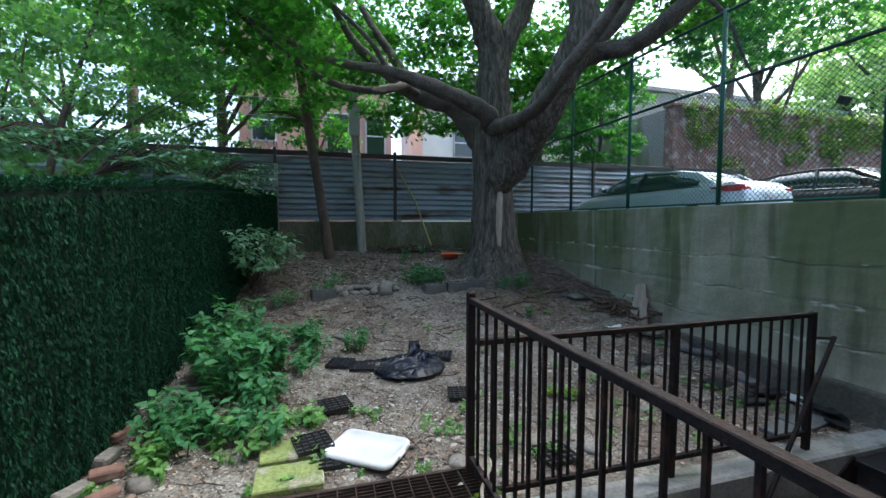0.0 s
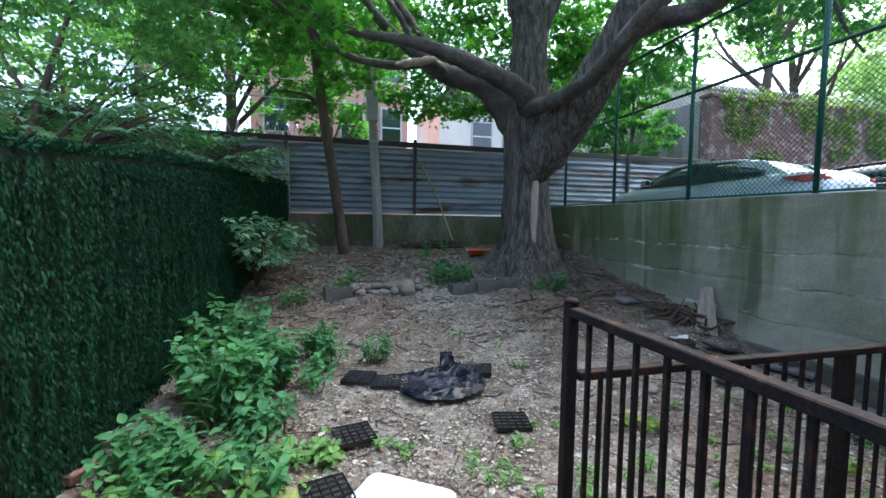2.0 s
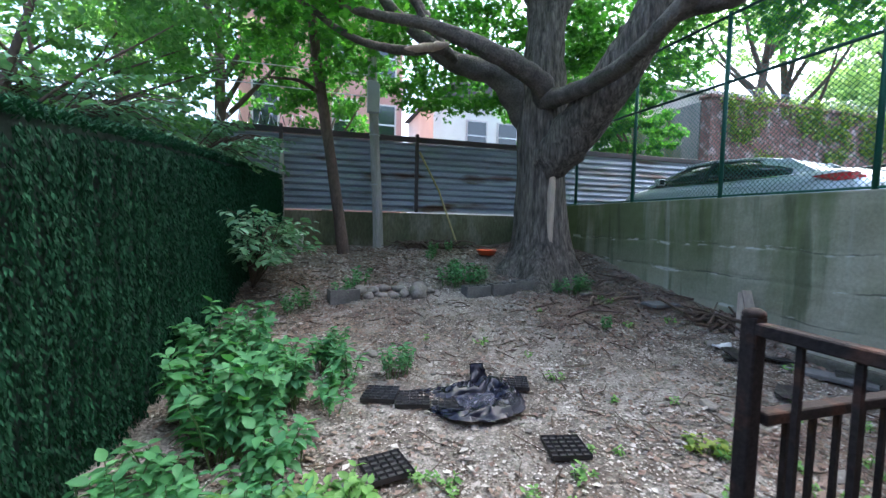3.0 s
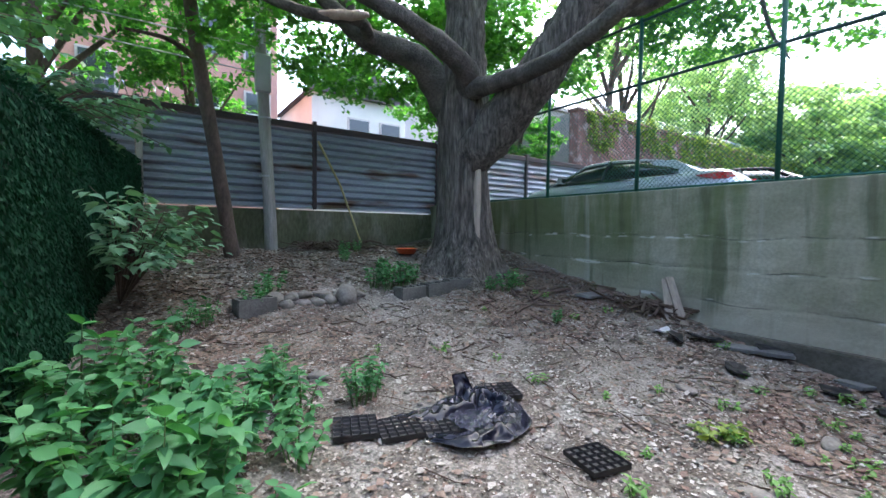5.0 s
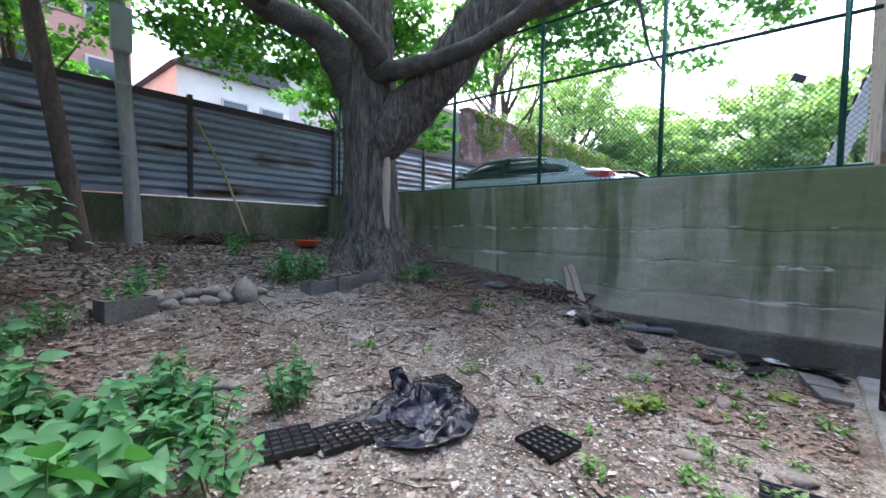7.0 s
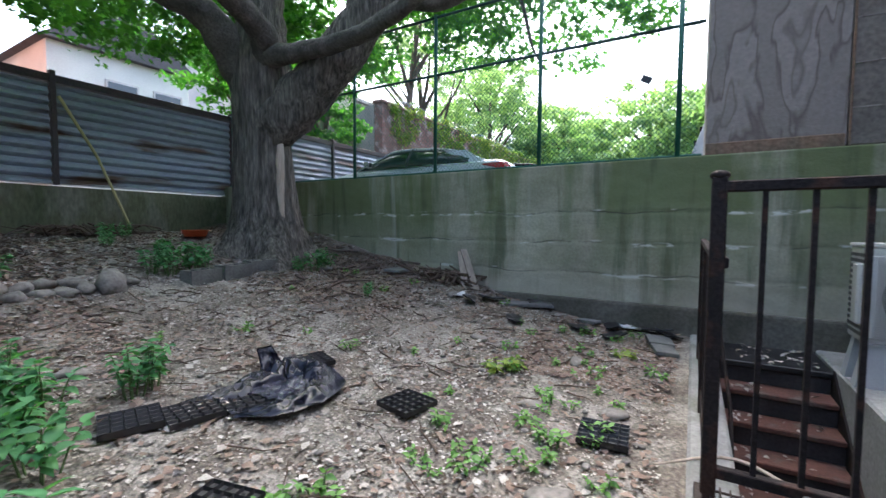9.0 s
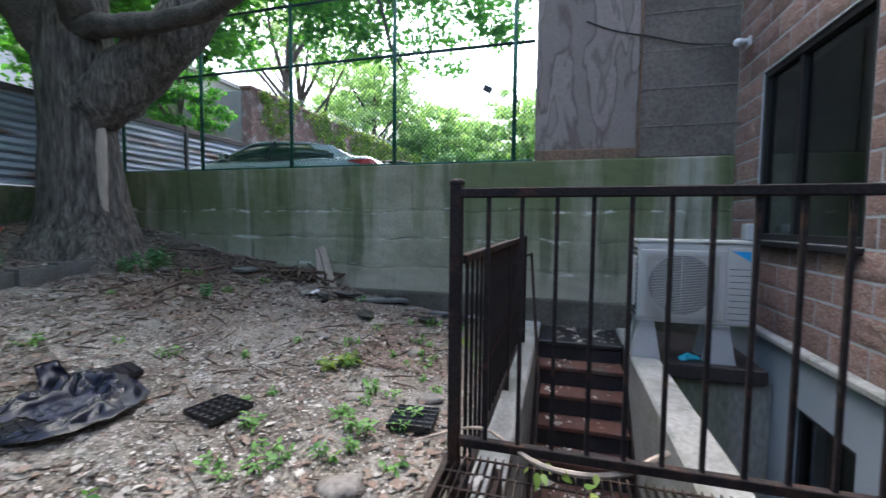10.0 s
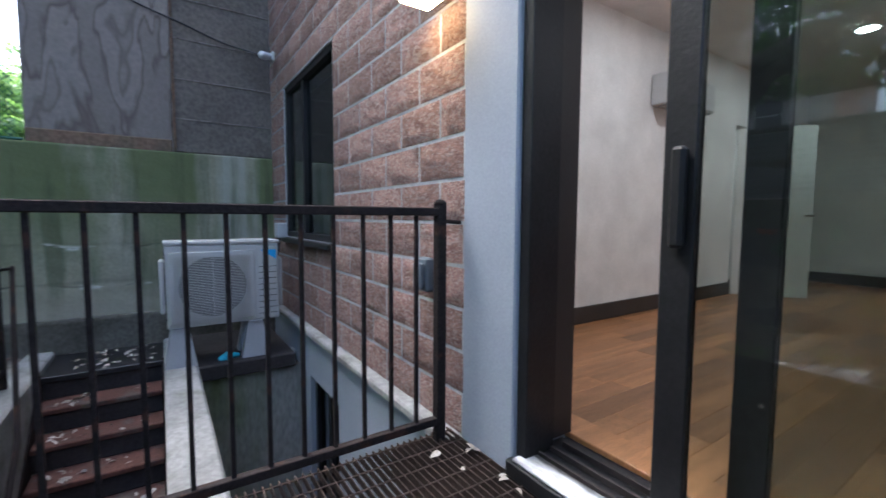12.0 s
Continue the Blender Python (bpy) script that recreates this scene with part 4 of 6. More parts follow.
for y in (0.36, -0.24):
    f = thing("unit_stand", pose(3.6, 0.68 + y, -0.105), "grey tapered plastic stand under the condenser", "stand", "stands under the condenser")
    for x in (0.0, 0.26):
        bm = bmesh.new()
        v = [bm.verts.new(p) for p in ((x - 0.05, -0.12, 0), (x + 0.07, -0.12, 0), (x + 0.07, 0.12, 0), (x - 0.05, 0.12, 0), (x - 0.03, -0.065, 0.327), (x + 0.05, -0.065, 0.327), (x + 0.05, 0.065, 0.327), (x - 0.03, 0.065, 0.327))]
        for q in ((3, 2, 1, 0), (4, 5, 6, 7), (0, 1, 5, 4), (1, 2, 6, 5), (2, 3, 7, 6), (3, 0, 4, 7)):
            bm.faces.new([v[i] for i in q])
        part("foot", bm, M_GREYPAINT, f)
    part("bearer", boxed(-0.05, 0.35, -0.06, 0.06, 0.327, 0.341), M_GREYPAINT, f)
iso = thing("isolator_box", pose(4.05, 0.04, 0.98), "grey electrical isolator box on the block wall", "electrical box")
part("box", boxed(-0.06, 0.06, 0.0, 0.1, 0, 0.16, 0.01), M_GREYPAINT, iso)
part("conduit", tube(bmesh.new(), [(0, 0.06, 0), (0.0, 0.08, -0.15), (0.02, 0.14, -0.3)], [0.013] * 3, 8), M_BLACKPL, iso)
tagged(part("blue_wrapper", limb(bmesh.new(), [(3.6, 0.75, -0.1, 0.02), (3.62, 0.68, -0.085, 0.035), (3.66, 0.58, -0.095, 0.02)], 6, 0.5), plain("blue_film", (0.05, 0.45, 0.6), 0.4)), "crumpled blue wrapper lying under the condenser", "litter")
jb = thing("junction_box", pose(3.75, 0.09, -0.2), "grey junction box under the slab", "electrical box")
part("box", boxed(-0.07, 0.07, -0.05, 0.05, -0.05, 0.05, 0.01), M_GREYPAINT, jb)

# ---- small things on the house wall ----
M_SOCKET = plain("blue_grey_plastic", (0.1, 0.125, 0.15), 0.5)
so = thing("outdoor_socket", pose(1.13, 0.03, 0.92), "grey weatherproof socket cover on the block wall", "socket")
part("plate", boxed(-0.05, 0.05, 0.0, 0.05, -0.085, 0.085, 0.01), M_SOCKET, so)
part("cover", boxed(-0.04, 0.04, 0.05, 0.075, -0.07, 0.06, 0.012, 2), M_SOCKET, so, "grey flip cover")
fl = thing("flood_light", pose(1.0, 0.02, 2.18), "small wall flood light shining warm light down the blocks", "wall light")
part("bracket", boxed(-0.03, 0.03, 0.0, 0.08, 0.02, 0.09, 0.006), M_FRAMEB, fl)
part("housing", boxed(-0.11, 0.11, 0.03, 0.2, 0.0, 0.035, 0.006), M_WHITEPL, fl)
part("lens", boxed(-0.1, 0.1, 0.04, 0.19, -0.006, -0.001), M_LED, fl, "glowing warm lens")
cc = thing("security_camera", pose(4.45, 0.03, 2.98), "small white security camera on the block wall", "security camera")
part("mount", boxed(-0.05, 0.05, 0.0, 0.03, -0.05, 0.05, 0.008), M_WHITEPL, cc)
part("body", tube(bmesh.new(), [(0.0, 0.03, 0.0), (-0.03, 0.09, -0.015), (-0.12, 0.15, -0.04)], [0.03, 0.042, 0.04], 12), M_WHITEPL, cc, smooth=True)
tagged(part("loose_cable", tube(bmesh.new(), curve_pts([(4.76, 1.6, 3.5, 0.01), (4.755, 1.3, 3.36, 0.01), (4.755, 0.9, 3.25, 0.01), (4.75, 0.5, 3.13, 0.01), (4.5, 0.09, 2.99, 0.01)], 5)[0], [0.009] * 21, 6), M_BLACKPL), "black cable drooping along the concrete wall", "cable")
tagged(part("rail_stub", tube(bmesh.new(), [(0.91, 0.0, 1.18), (0.91, 0.14, 1.19)], [0.01] * 2, 6), M_IRON), "short iron pin from wall to railing post", "pin")

# ---- sliding door and room ----
M_FLAKE = surf("flaking_paint", (0.03, 0.03, 0.03), (0.06, 0.055, 0.05), 6, 0.8, 0.5, 40, c3=(0.4, 0.41, 0.42), third=5, amount=0.75, stretch=(0.35, 1.6, 1))
door = thing("door_1", pose(0, -0.1, 0.2), "black-framed glass sliding door standing half open", "sliding door", kind="structure")
part("jamb", boxed(0.465, 0.52, -0.06, 0.1, 0.06, 2.42, 0.004), M_FRAME, door)
part("inner_jamb", boxed(0.492, 0.52, -0.2, -0.062, 0.08, 2.42, 0.004), M_FRAMEB, door, "dark brown inner jamb")
part("far_jamb", boxed(-1.55, -1.47, -0.16, 0.1, 0.06, 2.42, 0.004), M_FRAME, door)
part("head", boxed(-1.55, 0.465, -0.16, 0.1, 2.36, 2.42, 0.004), M_FRAME, door)
part("sill", boxed(-1.55, 0.53, -0.18, 0.15, -0.01, 0.055, 0.006), M_FRAME, door)
for y in (-0.12, -0.05, 0.02):
    part("track", boxed(-1.5, 0.465, y, y + 0.012, 0.055, 0.078), M_FRAMEB, door)
part("worn_nosing", boxed(-1.5, 0.5, 0.036, 0.14, 0.055, 0.068, 0.004), M_FLAKE, door, "flaking pale paint on the sill")


def leaf(x0, x1, y, handle):
    p = thing("sliding_panel", pose(0, 0, 0), "black-framed glass panel", "")
    del p["label"]
    p.parent = door
    bm = bmesh.new()
    box(bm, x0, x0 + 0.092, y, y + 0.04, 0.08, 2.36, 0.004)
    box(bm, x1 - 0.092, x1, y, y + 0.04, 0.08, 2.36, 0.004)
    box(bm, x0 + 0.092, x1 - 0.092, y, y + 0.04, 2.26, 2.36, 0.004)
    box(bm, x0 + 0.092, x1 - 0.092, y, y + 0.04, 0.08, 0.2, 0.004)
    part("frame", bm, M_FRAME, p)
    g = part("pane", boxed(x0 + 0.092, x1 - 0.092, y + 0.017, y + 0.023, 0.2, 2.26), M_GLASS, p)
    g.visible_shadow = False
    if handle:
        part("handle", boxed(x1 - 0.075, x1 - 0.035, y + 0.04, y + 0.075, 0.92, 1.2, 0.01), M_FRAME, p)


leaf(-1.08, 0.002, 0.0, True)
leaf(-1.5, -0.165, -0.1, False)

# room behind
for nm, a, lab in (("ceiling", (-3.4, 1.9, -7.2, -0.3, 3.05, 3.15), "white painted ceiling"),):
    tagged(part(nm, boxed(*a), M_WALLW), lab, "ceiling", kind="structure")
bm = bmesh.new()
box(bm, 1.75, 1.9, -4.75, -0.3, 0.1, 3.05)
box(bm, 1.75, 1.9, -7.1, -5.65, 0.1, 3.05)
box(bm, 1.75, 1.9, -5.65, -4.75, 2.35, 3.05)
box(bm, 0.68, 1.75, -0.42, -0.3, 0.1, 3.05)
box(bm, -3.4, -1.55, -0.42, -0.3, 0.1, 3.05)
box(bm, -1.55, 0.52, -0.42, -0.3, 2.62, 3.05)
box(bm, -3.5, -3.4, -7.2, -0.3, 0.1, 3.05)
box(bm, -3.4, -0.6, -7.2, -7.1, 0.1, 3.05)
box(bm, 0.4, 1.9, -7.2, -7.1, 0.1, 3.05)
box(bm, -0.6, 0.4, -7.2, -7.1, 2.35, 3.05)
box(bm, 1.9, 3.4, -6.6, -6.5, 0.1, 3.05)
box(bm, 3.4, 3.5, -6.6, -4.2, 0.1, 3.05)
box(bm, 1.9, 3.4, -4.3, -4.2, 0.1, 3.05)
box(bm, -0.8, 0.6, -9.1, -9.0, 0.1, 3.05)
box(bm, -0.9, -0.8, -9.1, -7.2, 0.1, 3.05)
box(bm, 0.6, 0.7, -9.1, -7.2, 0.1, 3.05)
box(bm, 1.9, 3.4, -6.5, -4.3, 3.05, 3.15)
box(bm, -0.8, 0.6, -9.0, -7.2, 3.05, 3.15)
tagged(part("wall_room", bm, M_WALLW), "white painted walls of the empty room", "wall", kind="structure")
bm = bmesh.new()
box(bm, 1.73, 1.75, -4.75, -0.42, 0.27, 0.42, 0.004)
box(bm, 1.73, 1.75, -7.1, -5.65, 0.27, 0.42, 0.004)
box(bm, 0.4, 1.73, -7.1, -7.08, 0.27, 0.42, 0.004)
box(bm, -3.4, -0.6, -7.1, -7.08, 0.27, 0.42, 0.004)
box(bm, -3.4, -3.38, -7.08, -0.42, 0.27, 0.42, 0.004)
tagged(part("baseboard", bm, M_BASEB), "dark painted baseboard", "baseboard", kind="structure")
floor = tagged(part("floor", boxed(-3.5, 3.5, -9.1, -0.28, 0.1, 0.245), M_DARK), "warm oak strip floor", "floor", kind="structure")
PLANKS = [finish("plank", boxed(-0.0645, 0.0645, 0, L, 0, 0.02, 0.0015), M_OAK) for L in (0.6, 0.9, 1.2)]
for k in range(40):
    x = -3.32 + k * 0.13
    y = -7.05 + (k % 3) * -0.25
    while y < -0.45:
        k2 = pr.randrange(3)
        L = (0.6, 0.9, 1.2)[k2]
        cut = min(1.0, (-0.461 - y) / L)
        o = new("plank", PLANKS[k2])
        o.parent = floor
        o.location, o.scale = (x, y, 0.247), (1, cut, 1)
        y += L + 0.002
tagged(part("threshold", boxed(-1.5, 0.67, -0.46, -0.302, 0.245, 0.272, 0.004), M_OAK), "oak threshold board", "threshold", kind="structure")
ms = thing("wall_air_unit", pose(1.75, -3.3, 2.3), "white split air conditioner high on the room wall", "air conditioner")
part("casing", boxed(-0.22, -0.005, -0.42, 0.42, 0.0, 0.3, 0.03, 3), M_WHITEPL, ms)
part("flap", boxed(-0.2, -0.05, -0.38, 0.38, -0.012, 0.006, 0.004), M_GREYPAINT, ms)
rd = thing("room_door", pose(1.74, -4.78, 0.27), "white panel door standing open into the room", "door")
part("leaf", boxed(-0.78, 0.0, -0.02, 0.02, 0, 2.03, 0.004, m=Matrix.Rotation(radians(35), 4, "Z")), M_WALLW, rd)
part("handle", tube(bmesh.new(), [(-0.6, -0.5, 0.98), (-0.66, -0.44, 0.98), (-0.6, -0.36, 0.98)], [0.012] * 3, 8), M_CHROME, rd)
CLIGHT = None
for x, y in ((0.6, -2.2), (0.6, -4.6), (-1.6, -2.2), (-1.6, -4.6), (-0.1, -8.1), (2.6, -5.4)):
    if CLIGHT is None:
        c = thing("ceiling_light", pose(x, y, 3.05), "round recessed ceiling light", "ceiling light", "recessed lights in the room")
        bm = bmesh.new()
        bmesh.ops.create_cone(bm, cap_ends=True, segments=20, radius1=0.1, radius2=0.1, depth=0.012, matrix=Matrix.Translation((0, 0, -0.006)))
        part("trim", bm, M_WHITEPL, c)
        bm = bmesh.new()
        bmesh.ops.create_cone(bm, cap_ends=True, segments=20, radius1=0.08, radius2=0.08, depth=0.006, matrix=Matrix.Translation((0, 0, -0.016)))
        part("diffuser", bm, M_LEDW, c)
        CLIGHT = c
    else:
        copy_thing(CLIGHT, pose(x, y, 3.05))

# ---- cars ----


def loft(bm, rings, closed=True):
    vs = [[bm.verts.new(p) for p in r] for r in rings]
    n = len(vs[0])
    for a, b in zip(vs, vs[1:]):
        for k in range(n if closed else n - 1):
            bm.faces.new((a[k], a[(k + 1) % n], b[(k + 1) % n], b[k]))
    if closed:
        bm.faces.new(vs[0][::-1])
        bm.faces.new(vs[-1])
    return bm


def sedan(m, paint, label):
    """A saloon car, its front towards local +y, its rear bumper at the origin."""
    c = thing("car", m, label, "car")
    st = [(0.0, 0.70, 0.34, 0.80), (0.05, 0.78, 0.26, 0.95), (0.22, 0.86, 0.22, 1.06), (0.7, 0.9, 0.2, 1.06), (1.3, 0.91, 0.2, 1.02), (2.4, 0.91, 0.2, 0.98), (3.3, 0.91, 0.2, 0.98), (3.9, 0.89, 0.2, 0.95), (4.35, 0.85, 0.22, 0.87), (4.6, 0.76, 0.26, 0.74), (4.7, 0.6, 0.36, 0.6)]
    rings = []
    for y, w, z0, z1 in st:
        h = z1 - z0
        half = [(w * 0.88, z0), (w * 0.98, z0 + h * 0.18), (w, z0 + h * 0.5), (w * 0.985, z0 + h * 0.74), (w * 0.93, z0 + h * 0.92), (w * 0.8, z1 - 0.01), (w * 0.4, z1 + 0.015)]
        rings.append([(x, y, z) for x, z in half] + [(-x, y, z) for x, z in half[::-1]])
    b = part("body", loft(bmesh.new(), rings), paint, c, smooth=True)
    gh = [(0.55, 0.74, 1.0, 1.05, 0.68), (1.1, 0.8, 0.98, 1.27, 0.62), (1.6, 0.82, 0.97, 1.37, 0.6), (2.35, 0.83, 0.96, 1.41, 0.6), (2.95, 0.83, 0.95, 1.36, 0.6), (3.45, 0.82, 0.95, 1.14, 0.66), (3.85, 0.78, 0.94, 0.97, 0.72)]
    g = [[(w, y, z0), ((w + r) / 2 + 0.02, y, (z0 + z1) / 2 + 0.02), (r, y, z1), (r * 0.5, y, z1 + 0.02), (-r * 0.5, y, z1 + 0.02), (-r, y, z1), (-(w + r) / 2 - 0.02, y, (z0 + z1) / 2 + 0.02), (-w, y, z0)] for y, w, z0, z1, r in gh]
    part("window_glass", loft(bmesh.new(), g), M_CARGLASS, c, "dark tinted glass", smooth=True)
    rf = [[(r + 0.025, y, z1 - 0.03), (r + 0.01, y, z1 + 0.02), (r * 0.5, y, z1 + 0.04), (-r * 0.5, y, z1 + 0.04), (-r - 0.01, y, z1 + 0.02), (-r - 0.025, y, z1 - 0.03), (0, y, z1 - 0.05)] for y, z1, r in ((1.0, 1.235, 0.63), (1.3, 1.32, 0.615), (1.6, 1.37, 0.605), (2.35, 1.41, 0.605), (2.8, 1.385, 0.605), (2.98, 1.355, 0.605))]
    part("roof", loft(bmesh.new(), rf), paint, c, smooth=True)
    for s in (1, -1):
        def on(y):
            k = [np.interp(y, [q[0] for q in gh], [q[i] for q in gh]) for i in (1, 2, 3, 4)]
            return k
        for nm, ya, yb in (("rear_pillar", 0.78, 1.3), ("front_pillar", 3.78, 2.92)):
            wa, z0a, z1a, ra = on(ya)
            wb, z0b, z1b, rb = on(yb)
            bm = bmesh.new()
            wd = 0.3 if nm == "rear_pillar" else 0.045
            v = [bm.verts.new(p) for p in ((s * (wa + 0.015), ya - wd, z0a), (s * (wa + 0.015), ya + wd, z0a), (s * (rb + 0.035), yb + wd * 0.7, z1b + 0.0), (s * (rb + 0.035), yb - wd * 0.9, z1b + 0.0))]
            w = [bm.verts.new((q.co.x - s * 0.06, q.co.y, q.co.z)) for q in v]
            bm.faces.new(v)
            bm.faces.new(w[::-1])
            for i in range(4):
                bm.faces.new((v[i], v[(i + 1) % 4], w[(i + 1) % 4], w[i]))
            part(nm, bm, paint, c)
        part("door_pillar", tube(bmesh.new(), [(s * 0.835, 2.42, 0.97), (s * 0.76, 2.4, 1.2), (s * 0.64, 2.34, 1.39)], [0.03] * 3, 6), M_BLACKPL, c)
        part("side_trim", tube(bmesh.new(), [(s * 0.835, 0.8, 0.985), (s * 0.845, 2.0, 0.97), (s * 0.83, 3.4, 0.945)], [0.012] * 3, 6), M_CHROME, c)
        rings = [[(s * 0.79, 0.1, 0.86), (s * 0.79, 0.1, 0.98), (s * 0.7, 0.03, 0.98), (s * 0.7, 0.03, 0.86)], [(s * 0.885, 0.25, 0.85), (s * 0.875, 0.25, 0.97), (s * 0.8, 0.25, 0.97), (s * 0.8, 0.25, 0.85)], [(s * 0.905, 0.55, 0.925), (s * 0.905, 0.55, 0.945), (s * 0.85, 0.55, 0.945), (s * 0.85, 0.55, 0.925)]]
        part("tail_lamp", loft(bmesh.new(), rings), M_RED, c, "red lens")
        part("tail_lamp_inner", boxed(s * 0.52 if s > 0 else -0.7, 0.7 if s > 0 else -0.52, 0.03, 0.075, 0.88, 0.95, 0.015), M_RED, c, "red lens")
        mr = part("mirror", boxed(s * 0.88 - 0.02 if s > 0 else -1.06, 1.06 if s > 0 else -0.86, 3.3, 3.42, 0.98, 1.12, 0.03, 2), paint, c)
        part("mirror_glass", boxed(s * 0.97 - 0.07, s * 0.97 + 0.07, 3.285, 3.298, 1.0, 1.1, 0.01), M_CARGLASS, mr)
        for y in (1.75, 2.75):
            part("door_handle", boxed(s * 0.905 - 0.02, s * 0.905 + 0.02, y - 0.1, y + 0.1, 0.83, 0.86, 0.008), paint, c)
        part("head_lamp", boxed(s * 0.62 - 0.14, s * 0.62 + 0.14, 4.35, 4.57, 0.62, 0.72, 0.03), M_CARGLASS, c)
        for y in (0.92, 3.72):
            bm = bmesh.new()
            bmesh.ops.create_cone(bm, cap_ends=True, segments=24, radius1=0.32, radius2=0.32, depth=0.2, matrix=Matrix.Translation((s * 0.815, y, 0.32)) @ Matrix.Rotation(radians(90), 4, "Y"))
            wh = part("tyre", bm, M_TYRE, c)
            bm = bmesh.new()
            bmesh.ops.create_cone(bm, cap_ends=True, segments=20, radius1=0.21, radius2=0.19, depth=0.03, matrix=Matrix.Translation((s * 0.92, y, 0.32)) @ Matrix.Rotation(radians(90), 4, "Y"))
            part("rim", bm, M_CHROME, wh)
    part("rear_bumper", boxed(-0.75, 0.75, -0.05, 0.08, 0.34, 0.62, 0.04, 2), paint, c)
    part("number_plate", boxed(-0.16, 0.16, -0.02, 0.03, 0.74, 0.84, 0.006), M_WHITEPL, c)
    return c


sedan(pose(7.47, 5.33, 1.43, 0, 0, 6.1) @ Matrix.Scale(0.9, 4), M_SILVER, "silver saloon car parked behind the chain-link fence")
sedan(pose(11.0, 9.0, 1.43, 0, 0, 184), M_MAROON, "dark red saloon car parked in the car park")

# ---- steel stair at the far side of the car park ----
es = thing("steel_stair", pose(12.0, 0, 1.35), "pale blue steel stair rising beside the car park", "stair")
for dx in (0.0, 0.9):
    part("stringer", boxed(-0.02, 0.02, -0.16, 0.16, 0, 5.6, 0.01, m=Matrix.Translation((dx, 2.75, 0)) @ Matrix.Rotation(radians(19), 4, "X")), M_GREYPAINT, es)
for k in range(16):
    part("tread", boxed(0.02, 0.88, 2.62 - k * 0.115, 2.88 - k * 0.115, 0.3 + k * 0.33, 0.34 + k * 0.33, 0.005), M_IRON, es)
part("side_panel", boxed(0.9, 0.94, 1.0, 2.3, 0.0, 1.6, 0.01), M_GREYPAINT, es)

# ---- brick garden wall with ivy ----
bw = thing("brick_wall", pose(13.1, 13.3, 1.35), "old red brick wall overgrown with yellow-green ivy", "brick wall", kind="structure")
bm = bmesh.new()
box(bm, 0, 30, 0, 0.4, 0, 4.75)
part("wall_face", bm, M_BRICK, bw)
part("end_face", boxed(-0.02, 0.4, 0.42, 5.0, 0, 4.7), M_CONC, bw, "grey rendered end of the wall")
part("coping", boxed(-0.08, 30.1, -0.06, 0.46, 4.75, 4.87, 0.02), M_BRICK, bw)
bm = bmesh.new()
for k in range(62):
    off = 0.11 if k % 2 else 0.0
    for i in range(30):
        if pr.random() < 0.75:
            box(bm, 0.02 + off + i * 0.225, 0.23 + off + i * 0.225, -0.012 - 0.01 * pr.random(), 0.0, 0.03 + k * 0.076, 0.095 + k * 0.076)
tagged(part("bricks", bm, M_BRICK, bw), kind="stuff")
ir = np.random.default_rng(21)
ic = []
while len(ic) < 560:
    x, z = ir.uniform(0.6, 30), 4.95 * ir.uniform(0, 1) ** 0.55
    if noise.noise(Vector((x * 0.5, z * 0.9, 0))) + (z - 3.9 + min(1.2, x * 0.07)) * 0.34 > 0.0:
        ic.append((x, -0.08, z))
iv = tagged(leaves("ivy", sprays(ir, ic, 42, ir.uniform(0.25, 0.6, len(ic)), 0.8) * np.array([1, 0.35, 1]), 0.14, M_IVY, bw, "kite", 0.6, 4), "yellow-green ivy leaves")

# coiled razor wire along the wall top and the steel fence
def wire_coil(x0, x1, y, z, radius, pitch, label):
    n = int((x1 - x0) / pitch * 14)
    pts = [(x0 + (x1 - x0) * k / n, y + radius * math.cos(k * 2 * math.pi / 14), z + radius * (1 + math.sin(k * 2 * math.pi / 14))) for k in range(n)]
    tagged(part("razor_wire", tube(bmesh.new(), pts, [0.009] * n, 4), M_CHROME), label, "razor wire")


wire_coil(13.2, 29.0, 13.5, 6.22, 0.2, 0.32, "coil of razor wire on the brick wall top")
wire_coil(-3.6, -0.4, 10.95, 3.39, 0.14, 0.2, "coil of razor wire on the steel fence top")

# ---- houses beyond ----


